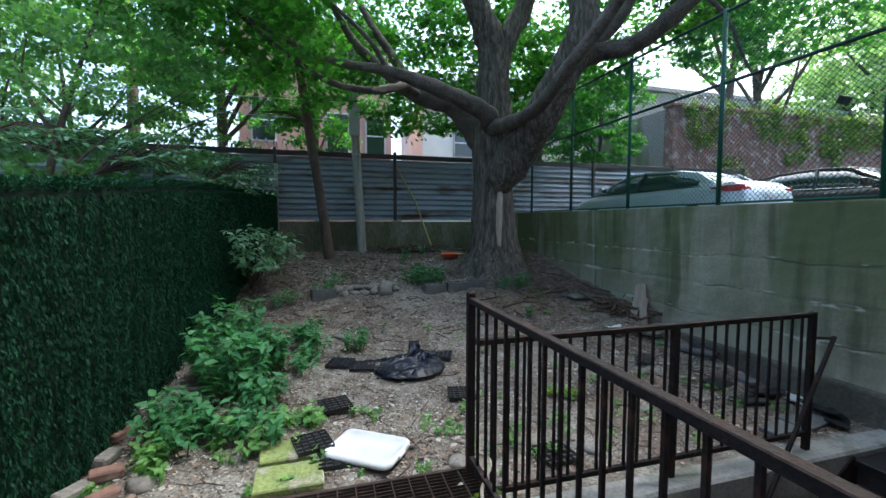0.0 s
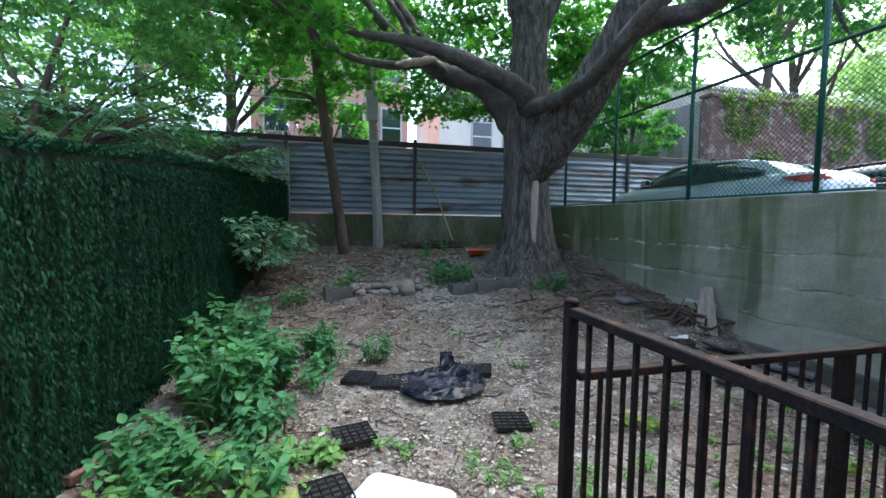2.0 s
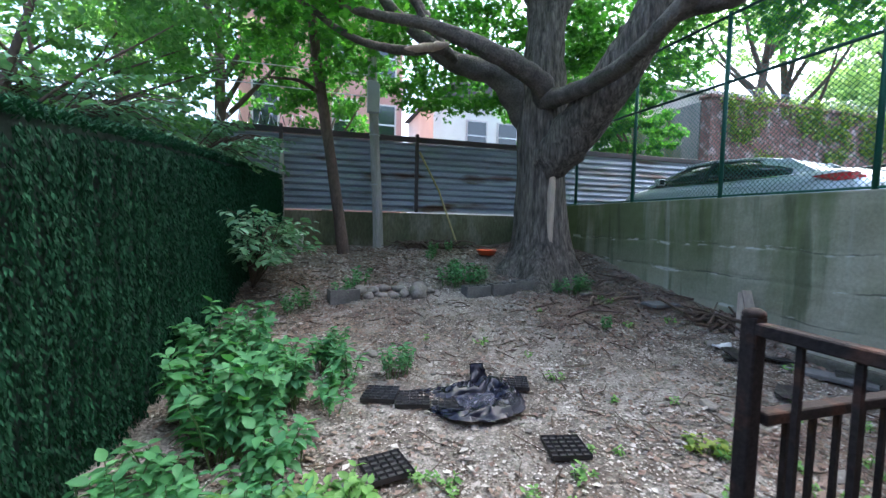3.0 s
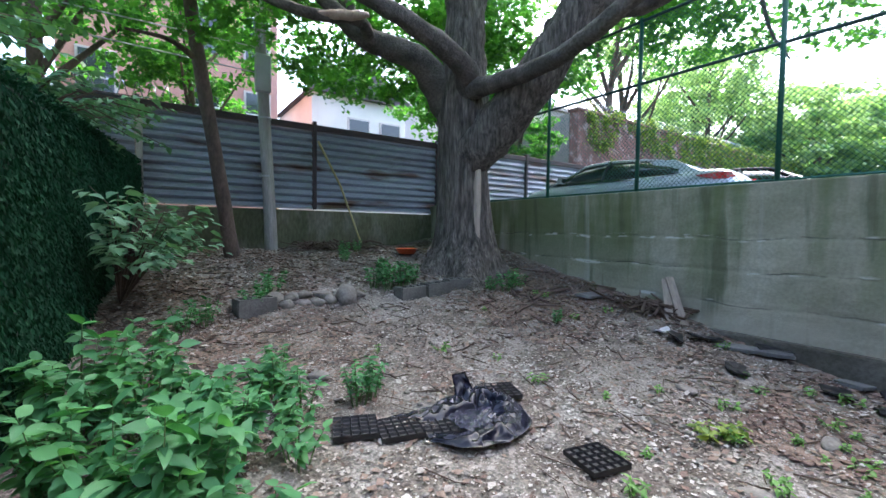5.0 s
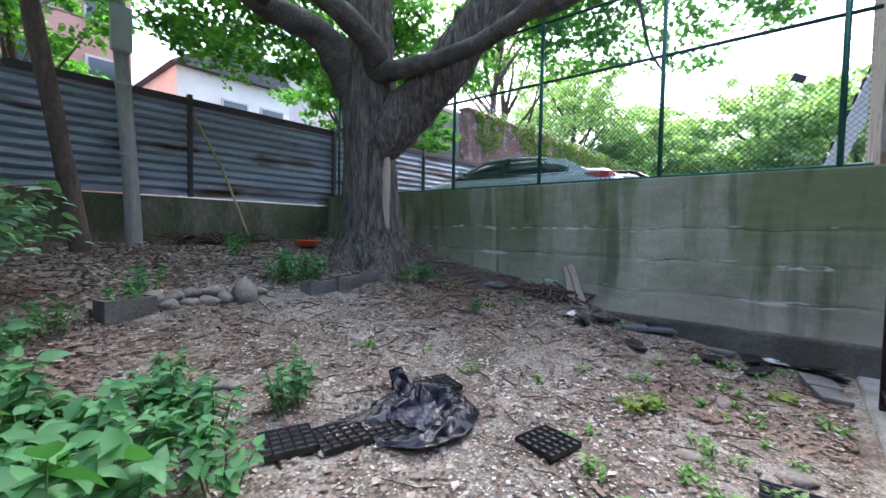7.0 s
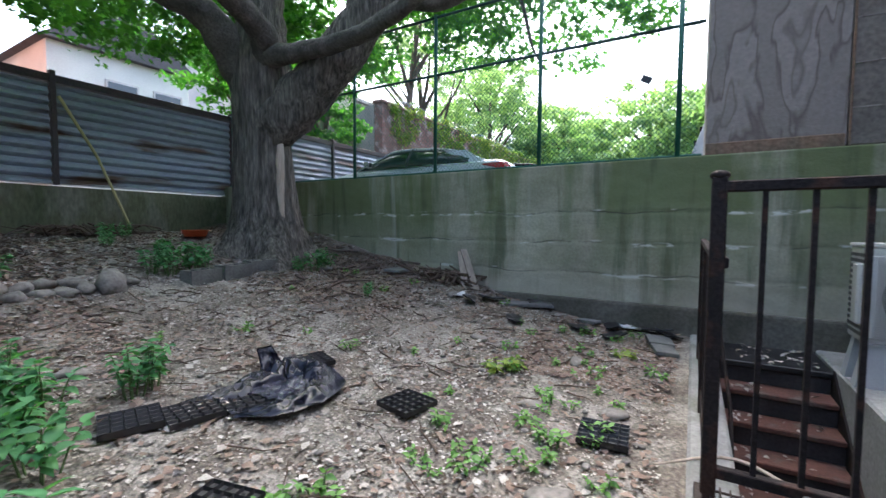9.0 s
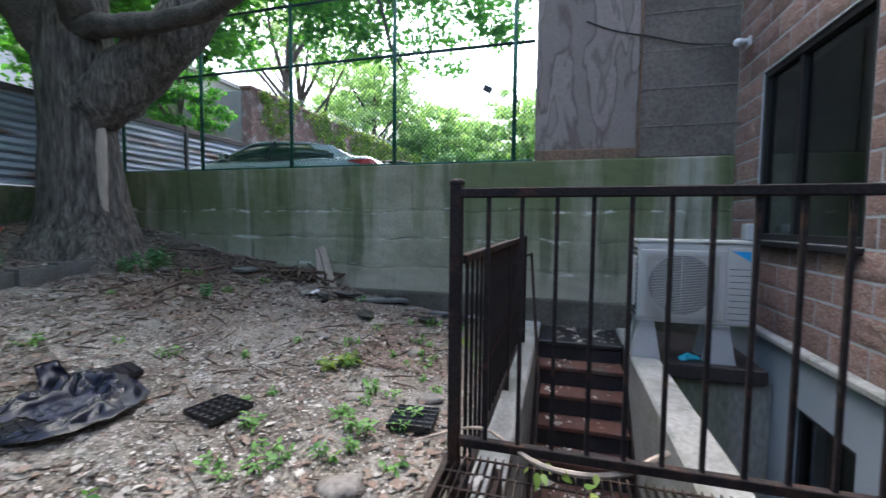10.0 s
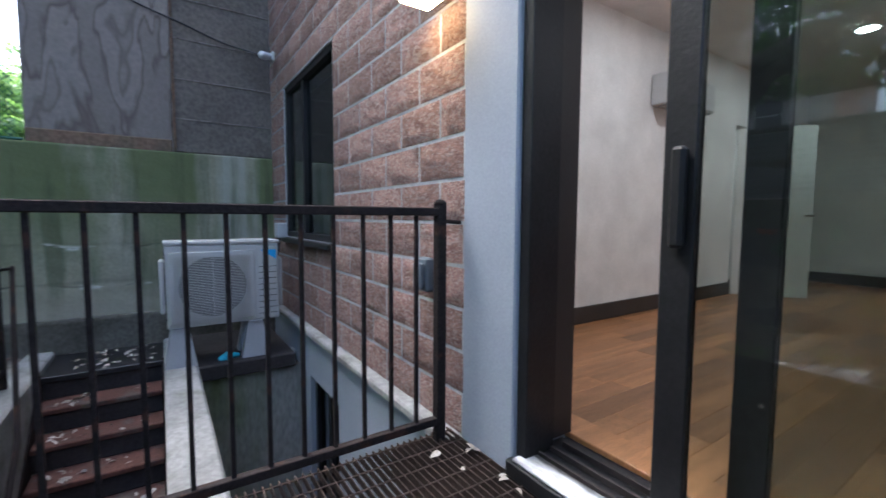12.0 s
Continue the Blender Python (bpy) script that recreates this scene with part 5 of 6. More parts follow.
def house(name, x0, x1, y, z0, z1, mat, label, wins, roof, depth=6.0):
    h = thing(name, pose(x0, y, z0), label, "house")
    part("wall", boxed(0, x1 - x0, 0, depth, 0, z1 - z0, 0.02), mat, h)
    if roof == "flat":
        part("cornice", boxed(-0.15, x1 - x0 + 0.15, -0.2, depth, z1 - z0, z1 - z0 + 0.35, 0.04), M_STONEH, h)
    else:
        w = x1 - x0
        bm = bmesh.new()
        v = [bm.verts.new(p) for p in ((-0.3, -0.3, z1 - z0), (w + 0.3, -0.3, z1 - z0), (w / 2, -0.3, z1 - z0 + roof), (-0.3, depth, z1 - z0), (w + 0.3, depth, z1 - z0), (w / 2, depth, z1 - z0 + roof))]
        for f in ((0, 1, 2), (5, 4, 3), (0, 2, 5, 3), (1, 4, 5, 2), (0, 3, 4, 1)):
            bm.faces.new([v[i] for i in f])
        part("roof", bm, M_ROOF, h)
    for wx, wz, ww, wh, arch in wins:
        w = part("window", boxed(wx - ww / 2 - 0.08, wx + ww / 2 + 0.08, -0.06, 0.05, wz - 0.08, wz + wh + 0.08, 0.01), M_STONEH, h)
        part("pane", boxed(wx - ww / 2, wx + ww / 2, -0.075, -0.062, wz, wz + wh), M_CARGLASS, w)
        part("sash_bar", boxed(wx - ww / 2, wx + ww / 2, -0.095, -0.077, wz + wh / 2 - 0.03, wz + wh / 2 + 0.03), M_WHITEPL, w)
        if arch:
            bm = bmesh.new()
            bmesh.ops.create_cone(bm, cap_ends=True, segments=20, radius1=ww / 2, radius2=ww / 2, depth=0.04, matrix=Matrix.Translation((wx, -0.085, wz + wh)) @ Matrix.Rotation(radians(90), 4, "X"))
            part("arch_pane", bm, M_CARGLASS, w)
    return h


house("town_house", -3.2, 3.35, 20, 1.0, 10.2, M_BRICKPINK, "pink-red brick town house behind the trees", [(-2.2 + 3.2, 4.2, 0.9, 1.7, 0), (0.9 + 3.2, 3.8, 0.9, 1.7, 0), (2.6 + 3.2, 3.8, 0.8, 1.6, 0), (0.9 + 3.2, 6.6, 0.9, 1.7, 0), (2.6 + 3.2, 6.6, 0.8, 1.6, 0)], "flat")
house("cream_house", 5.3, 10.2, 22, 1.0, 7.6, M_CREAM, "cream rendered house with a dark pitched roof", [(2.3, 4.2, 1.0, 1.4, 0), (4.0, 4.2, 1.0, 1.4, 0)], 2.0)
house("stone_building", 15.0, 40.0, 27, 1.0, 11.5, M_STONEH, "pale stone building with round-arched windows", [(2.2 + k * 3.4, 6.2, 1.5, 1.6, 1) for k in range(7)], "flat", 8)

# ---- trees beyond the garden ----


def tree_at(x, y, z, height, spread, mat, seed, label, clumps=90, per=60, size=0.16, low=0.35, trunk=0.2, lean=(0, 0), bark=None, thick=0.4):
    r = np.random.default_rng(seed)
    t = thing("tree", pose(x, y, z), label, "tree")
    lx, ly = lean
    part("trunk", limb(bmesh.new(), [(0, 0, -0.2, trunk * 1.3), (lx * 0.1, ly * 0.1, height * 0.2, trunk), (lx * 0.4, ly * 0.4, height * 0.5, trunk * 0.7), (lx, ly, height * 0.9, trunk * 0.25)], 10, 0.15, seed), bark or M_BARK2, t, smooth=True)
    for k in range(6):
        a = r.uniform(0, 6.28)
        h = height * r.uniform(0.3, 0.6)
        f = h / height
        e = spread * r.uniform(0.5, 0.9)
        part("limb", limb(bmesh.new(), [(lx * f * 0.8, ly * f * 0.8, h, trunk * 0.5), (lx * f + math.cos(a) * e * 0.5, ly * f + math.sin(a) * e * 0.5, h + height * 0.14, trunk * 0.3), (lx + math.cos(a) * e, ly + math.sin(a) * e, h + height * 0.3, trunk * 0.1)], 7, 0.2, seed + k), bark or M_BARK2, t, smooth=True)
    c = r.normal(0, 1, (clumps, 3))
    c /= np.linalg.norm(c, axis=1)[:, None]
    c *= (r.uniform(0.25, 1, clumps) ** 0.6)[:, None]
    cz = height * (1 + low) / 2
    c = c * np.array([spread, spread, height * (1 - low) / 2]) + np.array([lx * 0.7, ly * 0.7, cz])
    leaves("crown", sprays(r, c, per, r.uniform(0.22, 0.42, clumps) * spread * 0.6, thick), size, mat, t, "kite", 0.6, seed)
    return t


# neighbour's side, over the hedge
tree_at(-3.6, 6.6, 0.15, 5.2, 1.9, M_LEAF2, 31, "light green feathery tree in the neighbouring garden", 150, 80, 0.075, 0.36, 0.06, (0.8, 0.5), thick=0.14)
tree_at(-4.2, 9.6, 0.15, 6.0, 2.2, M_LEAF2, 32, "light green feathery tree in the neighbouring garden", 140, 80, 0.08, 0.36, 0.07, (-0.6, 0.4), thick=0.14)
tree_at(-6.4, 7.4, 0.15, 7.5, 2.6, M_LEAF2, 33, "slender tree with leaning dark stems", 90, 65, 0.1, 0.38, 0.1, (-1.8, 0.5), thick=0.2)
tree_at(-8.5, 12.5, 0.15, 11.0, 3.4, M_HAZYLEAF, 34, "tall green tree behind the gardens", 70, 70, 0.2, 0.3, 0.2, (0.5, 0))
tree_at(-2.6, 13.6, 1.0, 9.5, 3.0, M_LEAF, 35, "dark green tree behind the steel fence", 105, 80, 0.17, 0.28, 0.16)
tree_at(-6.0, 17.0, 1.0, 13.0, 3.6, M_HAZYLEAF, 36, "tall green tree behind the gardens", 80, 70, 0.22, 0.3, 0.2)
tree_at(0.0, 13.6, 1.0, 6.6, 2.0, M_LEAF, 37, "small dark green tree behind the steel fence", 100, 70, 0.14, 0.4, 0.1)
tree_at(7.6, 13.6, 1.05, 7.0, 2.2, M_LEAF, 38, "green tree behind the steel fence", 90, 70, 0.16, 0.3, 0.12)
tree_at(9.5, 12.8, 1.05, 5.6, 1.5, M_LEAF, 39, "green tree behind the steel fence", 80, 70, 0.15, 0.3, 0.1)
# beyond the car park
tree_at(19.0, 16.5, 1.2, 15.0, 4.6, M_HAZYLEAF, 41, "tall light green tree behind the brick wall", 60, 50, 0.24, 0.62, 0.25, (1.0, -0.5))
tree_at(24.0, 18.0, 1.2, 14.0, 4.6, M_HAZYLEAF, 42, "tall light green tree behind the brick wall", 60, 50, 0.24, 0.58, 0.28, (-1.0, 0.5))
tree_at(33.0, 17.5, 1.2, 14.0, 5.0, M_HAZYLEAF, 43, "tall light green tree behind the brick wall", 110, 60, 0.3, 0.35, 0.25)
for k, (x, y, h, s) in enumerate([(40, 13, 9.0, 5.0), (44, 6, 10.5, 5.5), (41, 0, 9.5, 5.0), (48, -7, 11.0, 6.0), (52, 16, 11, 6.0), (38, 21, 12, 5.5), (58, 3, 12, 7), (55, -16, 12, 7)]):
    tree_at(x, y, 1.2, h * 1.3, s * 1.1, M_HAZYLEAF, 50 + k, "broad light green tree beyond the car park", 190, 90, 0.36, 0.05, 0.3)

# ---- bushes and weeds ----


def weed(seed, height, stems, spread, leaf_size, mat, label, name="weed_plant"):
    r = np.random.default_rng(seed)
    t = thing(name, pose(0, 0, 0), label, "plant")
    bm = bmesh.new()
    pos, aim = [], []
    for k in range(stems):
        a = r.uniform(0, 6.28)
        d = spread * r.uniform(0.1, 1) ** 0.7
        h = height * r.uniform(0.55, 1.05)
        p0 = np.array([math.cos(a) * d * 0.35, math.sin(a) * d * 0.35, 0.0])
        p1 = np.array([math.cos(a) * d, math.sin(a) * d, h])
        mid = (p0 + p1) / 2 + np.array([0, 0, h * 0.12])
        tube(bm, [p0 - (0, 0, 0.03), mid, p1], [0.005, 0.004, 0.002], 5)
        n = max(3, int(h / (leaf_size * 0.55)))
        for i in range(n):
            f = 0.25 + 0.75 * (i + 1) / n
            q = p0 * (1 - f) ** 2 + 2 * mid * f * (1 - f) + p1 * f * f
            b = r.uniform(0, 6.28)
            for s in (0, math.pi):
                pos.append(q)
                aim.append((math.cos(b + s), math.sin(b + s), -0.05 if i < n - 1 else 0.35))
    tagged(part("stalk", bm, M_TWIG if mat is M_PALE else M_STEM, t), kind="stuff")
    leaves("leaves", pos, leaf_size, mat, t, "oval", 0.35, seed + 1, aim)
    return t


M_STEM = plain("green_stem", (0.09, 0.16, 0.05), 0.6)
pw = random.Random(12)


def plant_out(seeds, spots, height, stems, spread, size, mat, label, group):
    base = []
    for i, (x, y, k) in enumerate(spots):
        j = i % seeds
        m = Matrix.Translation((x, y, gz(x, y) - 0.01)) @ Matrix.Rotation(pw.uniform(0, 6.28), 4, "Z")
        if j >= len(base):
            w = weed(100 + j + int(height * 100), height, stems, spread, size, mat, label)
            w["group"] = group
            w.matrix_basis = m
            base.append(w)
        else:
            copy_thing(base[j], m @ Matrix.Scale(k, 4))


def scatter(n, x0, x1, y0, y1, test=None):
    out = []
    while len(out) < n:
        x, y = pw.uniform(x0, x1), pw.uniform(y0, y1)
        if test is None or test(x, y):
            out.append((x, y, pw.uniform(0.7, 1.2)))
    return out


plant_out(5, scatter(24, -1.3, -0.25, 3.9, 5.7, lambda x, y: ((x + 0.84) / 0.42) ** 2 + ((y - 4.75) / 0.95) ** 2 < 1), 0.54, 8, 0.2, 0.088, M_WEED, "tall leafy green weed growing by the hedge", "weeds by the hedge")
plant_out(4, scatter(6, -0.4, 0.05, 4.1, 5.3) + scatter(16, -1.35, -0.25, 3.35, 4.1), 0.3, 6, 0.17, 0.082, M_WEED, "leafy green weed on the bare soil", "low weeds")
plant_out(3, [(0.4, 4.98, 1.0), (0.5, 5.0, 0.8), (-0.37, 6.75, 1.1), (-0.55, 6.6, 0.9), (0.0, 5.45, 1.0), (0.1, 6.95, 0.9), (1.75, 7.2, 1.2), (1.95, 7.15, 1.3), (1.6, 7.3, 1.0), (2.15, 7.25, 1.0), (1.85, 7.4, 1.3), (3.4, 6.75, 1.0), (3.55, 6.7, 1.1), (3.2, 6.8, 0.8), (0.35, 7.3, 1.0), (0.2, 7.15, 0.8), (1.9, 9.0, 1.0), (1.7, 8.6, 0.7), (2.4, 9.8, 0.9), (3.0, 5.5, 0.7)], 0.3, 7, 0.15, 0.055, M_WEED, "small bushy green weed", "bushy weeds")
plant_out(4, scatter(26, -1.45, 0.6, 2.75, 3.9) + scatter(30, 0.7, 3.0, 2.45, 3.7) + scatter(14, 2.4, 4.4, 2.45, 4.4) + scatter(10, 0.5, 4.2, 4.2, 6.6), 0.075, 3, 0.08, 0.042, M_SEED, "small pale green seedling on the soil", "seedlings")
plant_out(3, scatter(16, -1.35, 0.0, 3.15, 3.75), 0.14, 5, 0.14, 0.075, M_SEED, "low bright green weed before the paving slabs", "bright low weeds")
plant_out(2, [(2.32, 3.55, 1.0), (2.45, 3.42, 0.8), (3.4, 2.75, 0.9)], 0.1, 6, 0.14, 0.07, M_IVY, "yellowing low weed on the soil", "yellow weeds")

pb = thing("pale_bush", pose(-1.02, 7.2, gz(-1.02, 7.2) + 0.1), "bush with pale leaflets arching out from the hedge", "bush")
br = np.random.default_rng(77)
bm = bmesh.new()
pos, aim = [], []
for k in range(46):
    a, e, h = br.uniform(-1.9, 1.1), br.uniform(0.4, 1.3), br.uniform(0.4, 0.95)
    p1 = np.array([math.cos(a) * e * 0.76, math.sin(a) * e, h])
    mid = p1 * np.array([0.45, 0.45, 0.75]) + np.array([0, 0, 0.15])
    tube(bm, [(0, 0, -0.05), mid, p1], [0.009, 0.005, 0.002], 5)
    for i in range(15):
        f = br.uniform(0.35, 1.0)
        q = 2 * mid * f * (1 - f) + p1 * f * f
        b = a + br.uniform(-1.7, 1.7)
        pos.append(q + br.uniform(-0.06, 0.06, 3))
        aim.append((math.cos(b), math.sin(b), br.uniform(-0.25, 0.05)))
tagged(part("stalk", bm, M_TWIG, pb), kind="stuff")
leaves("leaves", pos, 0.115, M_PALE, pb, "oval", 0.3, 78, aim)
ob_ = thing("overhanging_branch", pose(-1.6, 7.6, 2.25), "pale leafy branch hanging over the hedge", "branch")
bm = bmesh.new()
pos, aim = [], []
for k in range(30):
    a, e = br.uniform(-1.6, 1.6), br.uniform(0.4, 1.25)
    p1 = np.array([math.cos(a) * e * 0.85, math.sin(a) * e * 1.1, br.uniform(-0.15, 0.45)])
    mid = p1 * 0.5 + np.array([0, 0, 0.18])
    tube(bm, [(-0.3, 0, -0.1), mid, p1], [0.012, 0.007, 0.003], 5)
    for i in range(18):
        f = 0.35 + 0.65 * i / 17
        q = 2 * mid * f * (1 - f) + p1 * f * f + np.array([-0.3, 0, -0.1]) * (1 - f) ** 2
        b = a + (1.2 if i % 2 else -1.2)
        pos.append(q)
        aim.append((math.cos(b), math.sin(b), -0.1))
tagged(part("stalk", bm, M_TWIG, ob_), kind="stuff")
leaves("leaves", pos, 0.1, M_PALE, ob_, "oval", 0.3, 79, aim)
for x, y, z, a in ((-2.3, 6.2, 2.35, 20), (-2.5, 8.6, 2.55, -15), (-3.3, 5.2, 2.4, 40), (-1.75, 8.9, 2.5, 10), (-3.6, 7.4, 2.7, 0), (-2.9, 9.9, 2.8, 0)):
    copy_thing(ob_, pose(x, y, z, 0, 0, a))

# ---- things lying about ----


def rock(name, x, y, s, label, seed, mat=None, category="stone", flat=0.65, dz=0.0, group=""):
    bm = bmesh.new()
    bmesh.ops.create_icosphere(bm, subdivisions=2, radius=1.0)
    sx, sy, sz = s
    for v in bm.verts:
        k = 1 + 0.5 * noise.noise(v.co * 1.2 + Vector((seed * 3.7, 0, 0))) + 0.18 * noise.noise(v.co * 3.1 + Vector((0, seed * 2.3, 0)))
        v.co = Vector((v.co.x * sx * k, v.co.y * sy * k, v.co.z * sz * k))
    o = part(name, bm, mat or M_STONE, smooth=True)
    o.matrix_basis = pose(x, y, gz(x, y) + sz * 0.3 + dz, 0, 0, seed * 47)
    return tagged(o, label, category, group)


for i, (x, y, s) in enumerate([(1.12, 7.02, (0.16, 0.12, 0.15)), (0.92, 7.03, (0.1, 0.07, 0.06)), (0.76, 7.0, (0.09, 0.07, 0.05)), (0.6, 7.0, (0.1, 0.06, 0.05)), (0.42, 6.98, (0.11, 0.08, 0.06)), (0.5, 7.12, (0.12, 0.09, 0.06)), (0.86, 7.15, (0.13, 0.07, 0.05)), (0.66, 7.16, (0.12, 0.07, 0.06)), (0.3, 7.12, (0.12, 0.1, 0.07)), (1.3, 7.1, (0.1, 0.07, 0.05))]):
    rock("stone", x, y, s, "rounded grey stone in the low garden edging" if i else "large rounded stone standing in the garden edging", i + 1, group="edging stones")
for i, (x, y, s) in enumerate([(-0.06, 3.7, (0.11, 0.06, 0.05)), (0.27, 5.42, (0.09, 0.06, 0.04)), (3.9, 4.85, (0.1, 0.06, 0.04)), (3.6, 6.75, (0.18, 0.1, 0.04)), (2.1, 2.65, (0.09, 0.07, 0.03)), (1.05, 2.75, (0.11, 0.09, 0.03)), (3.0, 3.1, (0.1, 0.06, 0.03)), (2.9, 4.0, (0.12, 0.07, 0.03)), (1.9, 3.15, (0.09, 0.07, 0.02)), (-1.12, 3.05, (0.1, 0.08, 0.05))]):
    rock("stone", x, y, s, "loose grey stone lying on the soil", i + 21)
for i, (x, y, a) in enumerate([(-1.5, 3.75, 70), (-1.46, 3.42, 80), (-1.38, 3.22, 20), (-1.5, 3.05, 60), (-1.3, 2.95, 50), (-1.45, 4.1, 75)]):
    o = part("edging_brick", boxed(-0.1, 0.1, -0.05, 0.05, 0, 0.07, 0.012), M_STONE if i % 2 else M_BRICK)
    o.matrix_basis = pose(x, y, gz(x, y) - 0.005, 4, 3, a)
    tagged(o, "worn old brick lying by the hedge foot", "brick", "bricks by the hedge")


M_DARKBLOCK = surf("weathered_grey_block", (0.13, 0.125, 0.115), (0.08, 0.078, 0.07), 5, 0.92, 0.5, 40, vary=0.25)


def hollow_block(x, y, z, rx, rz):
    t = thing("hollow_block", pose(x, y, z, rx, 0, rz), "grey hollow concrete block set in the soil", "concrete block", "concrete blocks")
    bm = bmesh.new()
    box(bm, -0.195, 0.195, -0.095, -0.065, 0, 0.19, 0.004)
    box(bm, -0.195, 0.195, 0.065, 0.095, 0, 0.19, 0.004)
    for q in (-0.195, -0.08, 0.05, 0.165):
        box(bm, q, q + 0.03, -0.065, 0.065, 0, 0.19)
    part("shell", bm, M_DARKBLOCK, t)
    part("soil_fill", boxed(-0.17, 0.17, -0.06, 0.06, 0.0, 0.12), M_SOIL, t)


hollow_block(1.96, 6.98, gz(1.96, 6.98) - 0.06, 0, 9)
hollow_block(2.38, 7.03, gz(2.38, 7.03) - 0.07, 0, 7)
hollow_block(2.8, 7.1, gz(2.8, 7.1) - 0.08, 0, -3)
hollow_block(0.1, 6.94, gz(0.1, 6.94) - 0.04, 0, 12)


def seed_tray(x, y, rz, dz=0.012, rx=0, ry=0, size=(0.27, 0.27), n=5):
    """Thin black cell tray: rim, webs and cell cups."""
    t = thing("seed_tray", pose(x, y, gz(x, y) + dz, rx, ry, rz), "black plastic cell tray lying on the soil", "plant tray", "black plastic trays")
    w, d = size[0] / 2, size[1] / 2
    bm = bmesh.new()
    bmesh.ops.create_grid(bm, x_segments=n, y_segments=n, size=0.5)
    bmesh.ops.scale(bm, vec=(2 * w, 2 * d, 1), verts=bm.verts)
    cells = bm.faces[:]
    bmesh.ops.inset_individual(bm, faces=cells, thickness=0.009, depth=0.0)
    for f in cells:
        for v in f.verts:
            v.co.z -= 0.014
    edge = [e for e in bm.edges if e.is_boundary]
    skirt = bmesh.ops.extrude_edge_only(bm, edges=edge)["geom"]
    for v in skirt:
        if isinstance(v, bmesh.types.BMVert):
            v.co.z -= 0.035
    bmesh.ops.translate(bm, verts=bm.verts, vec=(0, 0, 0.03))
    part("cell_sheet", bm, M_BLACKPL, t)


for a in ((1.39, 3.77, -12), (0.17, 3.83, 12), (0.26, 4.68, -20), (0.5, 4.56, -14), (0.76, 4.44, -18), (1.42, 4.66, -22), (1.77, 2.66, 5)):
    seed_tray(*a)
seed_tray(-0.02, 3.22, 15, 0.035)
seed_tray(0.16, 3.02, 0, 0.012)


def torn_piece(name, x, y, rz, sx, sy, rx, ry, dz, mat, label, category, group, seed):
    """A thin curled piece with a torn, uneven outline."""
    r = random.Random(seed)
    bm = bmesh.new()
    ring = []
    for k in range(14):
        a = 2 * math.pi * k / 14
        c, d = math.cos(a), math.sin(a)
        q = 1 / max(abs(c), abs(d)) ** 0.8 * r.uniform(0.72, 1.08)
        ring.append((sx * c * q, sy * d * q))
    top = [bm.verts.new((u, v, 0.012 + 0.035 * (u / sx) ** 2 * r.uniform(0.1, 0.9))) for u, v in ring]
    low = [bm.verts.new((w.co.x, w.co.y, w.co.z - 0.014)) for w in top]
    ct, cl_ = bm.verts.new((0, 0, 0.014)), bm.verts.new((0, 0, 0.0))
    for k in range(14):
        q = (k + 1) % 14
        bm.faces.new((ct, top[k], top[q]))
        bm.faces.new((cl_, low[q], low[k]))
        bm.faces.new((top[k], low[k], low[q], top[q]))
    o = part(name, bm, mat)
    o.matrix_basis = pose(x, y, gz(x, y) + dz, rx, ry, rz)
    return tagged(o, label, category, group)


for k, a in enumerate(((3.83, 4.57, 25, 0.14, 0.1, 30, 0, 0.05), (4.22, 4.45, -30, 0.2, 0.08, 0, 8, 0.03), (3.72, 3.95, 25, 0.17, 0.1, 8, -4, 0.02), (4.62, 3.95, -60, 0.18, 0.08, 10, 6, 0.06), (4.12, 3.33, 20, 0.22, 0.12, 5, 5, 0.02), (4.42, 3.02, 15, 0.24, 0.09, -5, 5, 0.04), (4.1, 2.96, -20, 0.2, 0.08, 4, 0, 0.02), (4.55, 2.62, 70, 0.26, 0.09, 8, 8, 0.05), (4.5, 2.45, 30, 0.2, 0.1, 8, 0, 0.03))):
    torn_piece("rubber_mat", *a, M_BLACKPL, "torn black rubber mat piece by the wall", "rubber mat", "rubber mat pieces", 300 + k)
for k, a in enumerate(((4.6, 2.85, 30, 0.16, 0.1, 4, 3, 0.02), (3.92, 4.76, 10, 0.13, 0.05, 3, 0, 0.015))):
    torn_piece("plastic_sheet", *a, M_WHITEPL, "scrap of white plastic sheet by the wall", "plastic scrap", "white scraps", 330 + k)
for x, y, rz, sx, sy in ((4.46, 4.1, -62, 0.36, 0.09), (4.2, 2.52, 10, 0.2, 0.12), (3.86, 2.46, 12, 0.2, 0.1), (4.52, 3.3, 70, 0.12, 0.08), (4.2, 5.9, 10, 0.25, 0.12)):
    o = part("slate_slab", boxed(-sx, sx, -sy, sy, 0, 0.04, 0.006), M_SLATE)
    o.matrix_basis = pose(x, y, gz(x, y) + 0.005, 3, 2, rz)
    tagged(o, "flat grey stone slab lying by the wall", "slab", "slabs by the wall")
for x, y, sx, sy, rz in ((-0.2, 3.2, 0.2, 0.14, 4), (-0.17, 2.88, 0.23, 0.15, 2)):
    o = part("paving_slab", boxed(-sx, sx, -sy, sy, -0.02, 0.035, 0.01), M_MOSS)
    o.matrix_basis = pose(x, y, gz(x, y) + 0.005, 1, 1, rz)
    tagged(o, "moss-green concrete paving slab before the platform", "paving slab", "mossy slabs")

ld = thing("storage_lid", pose(0.38, 3.03, gz(0.38, 3.03) + 0.045, 4, -2, -38), "white plastic storage box lid lying upside down", "box lid")


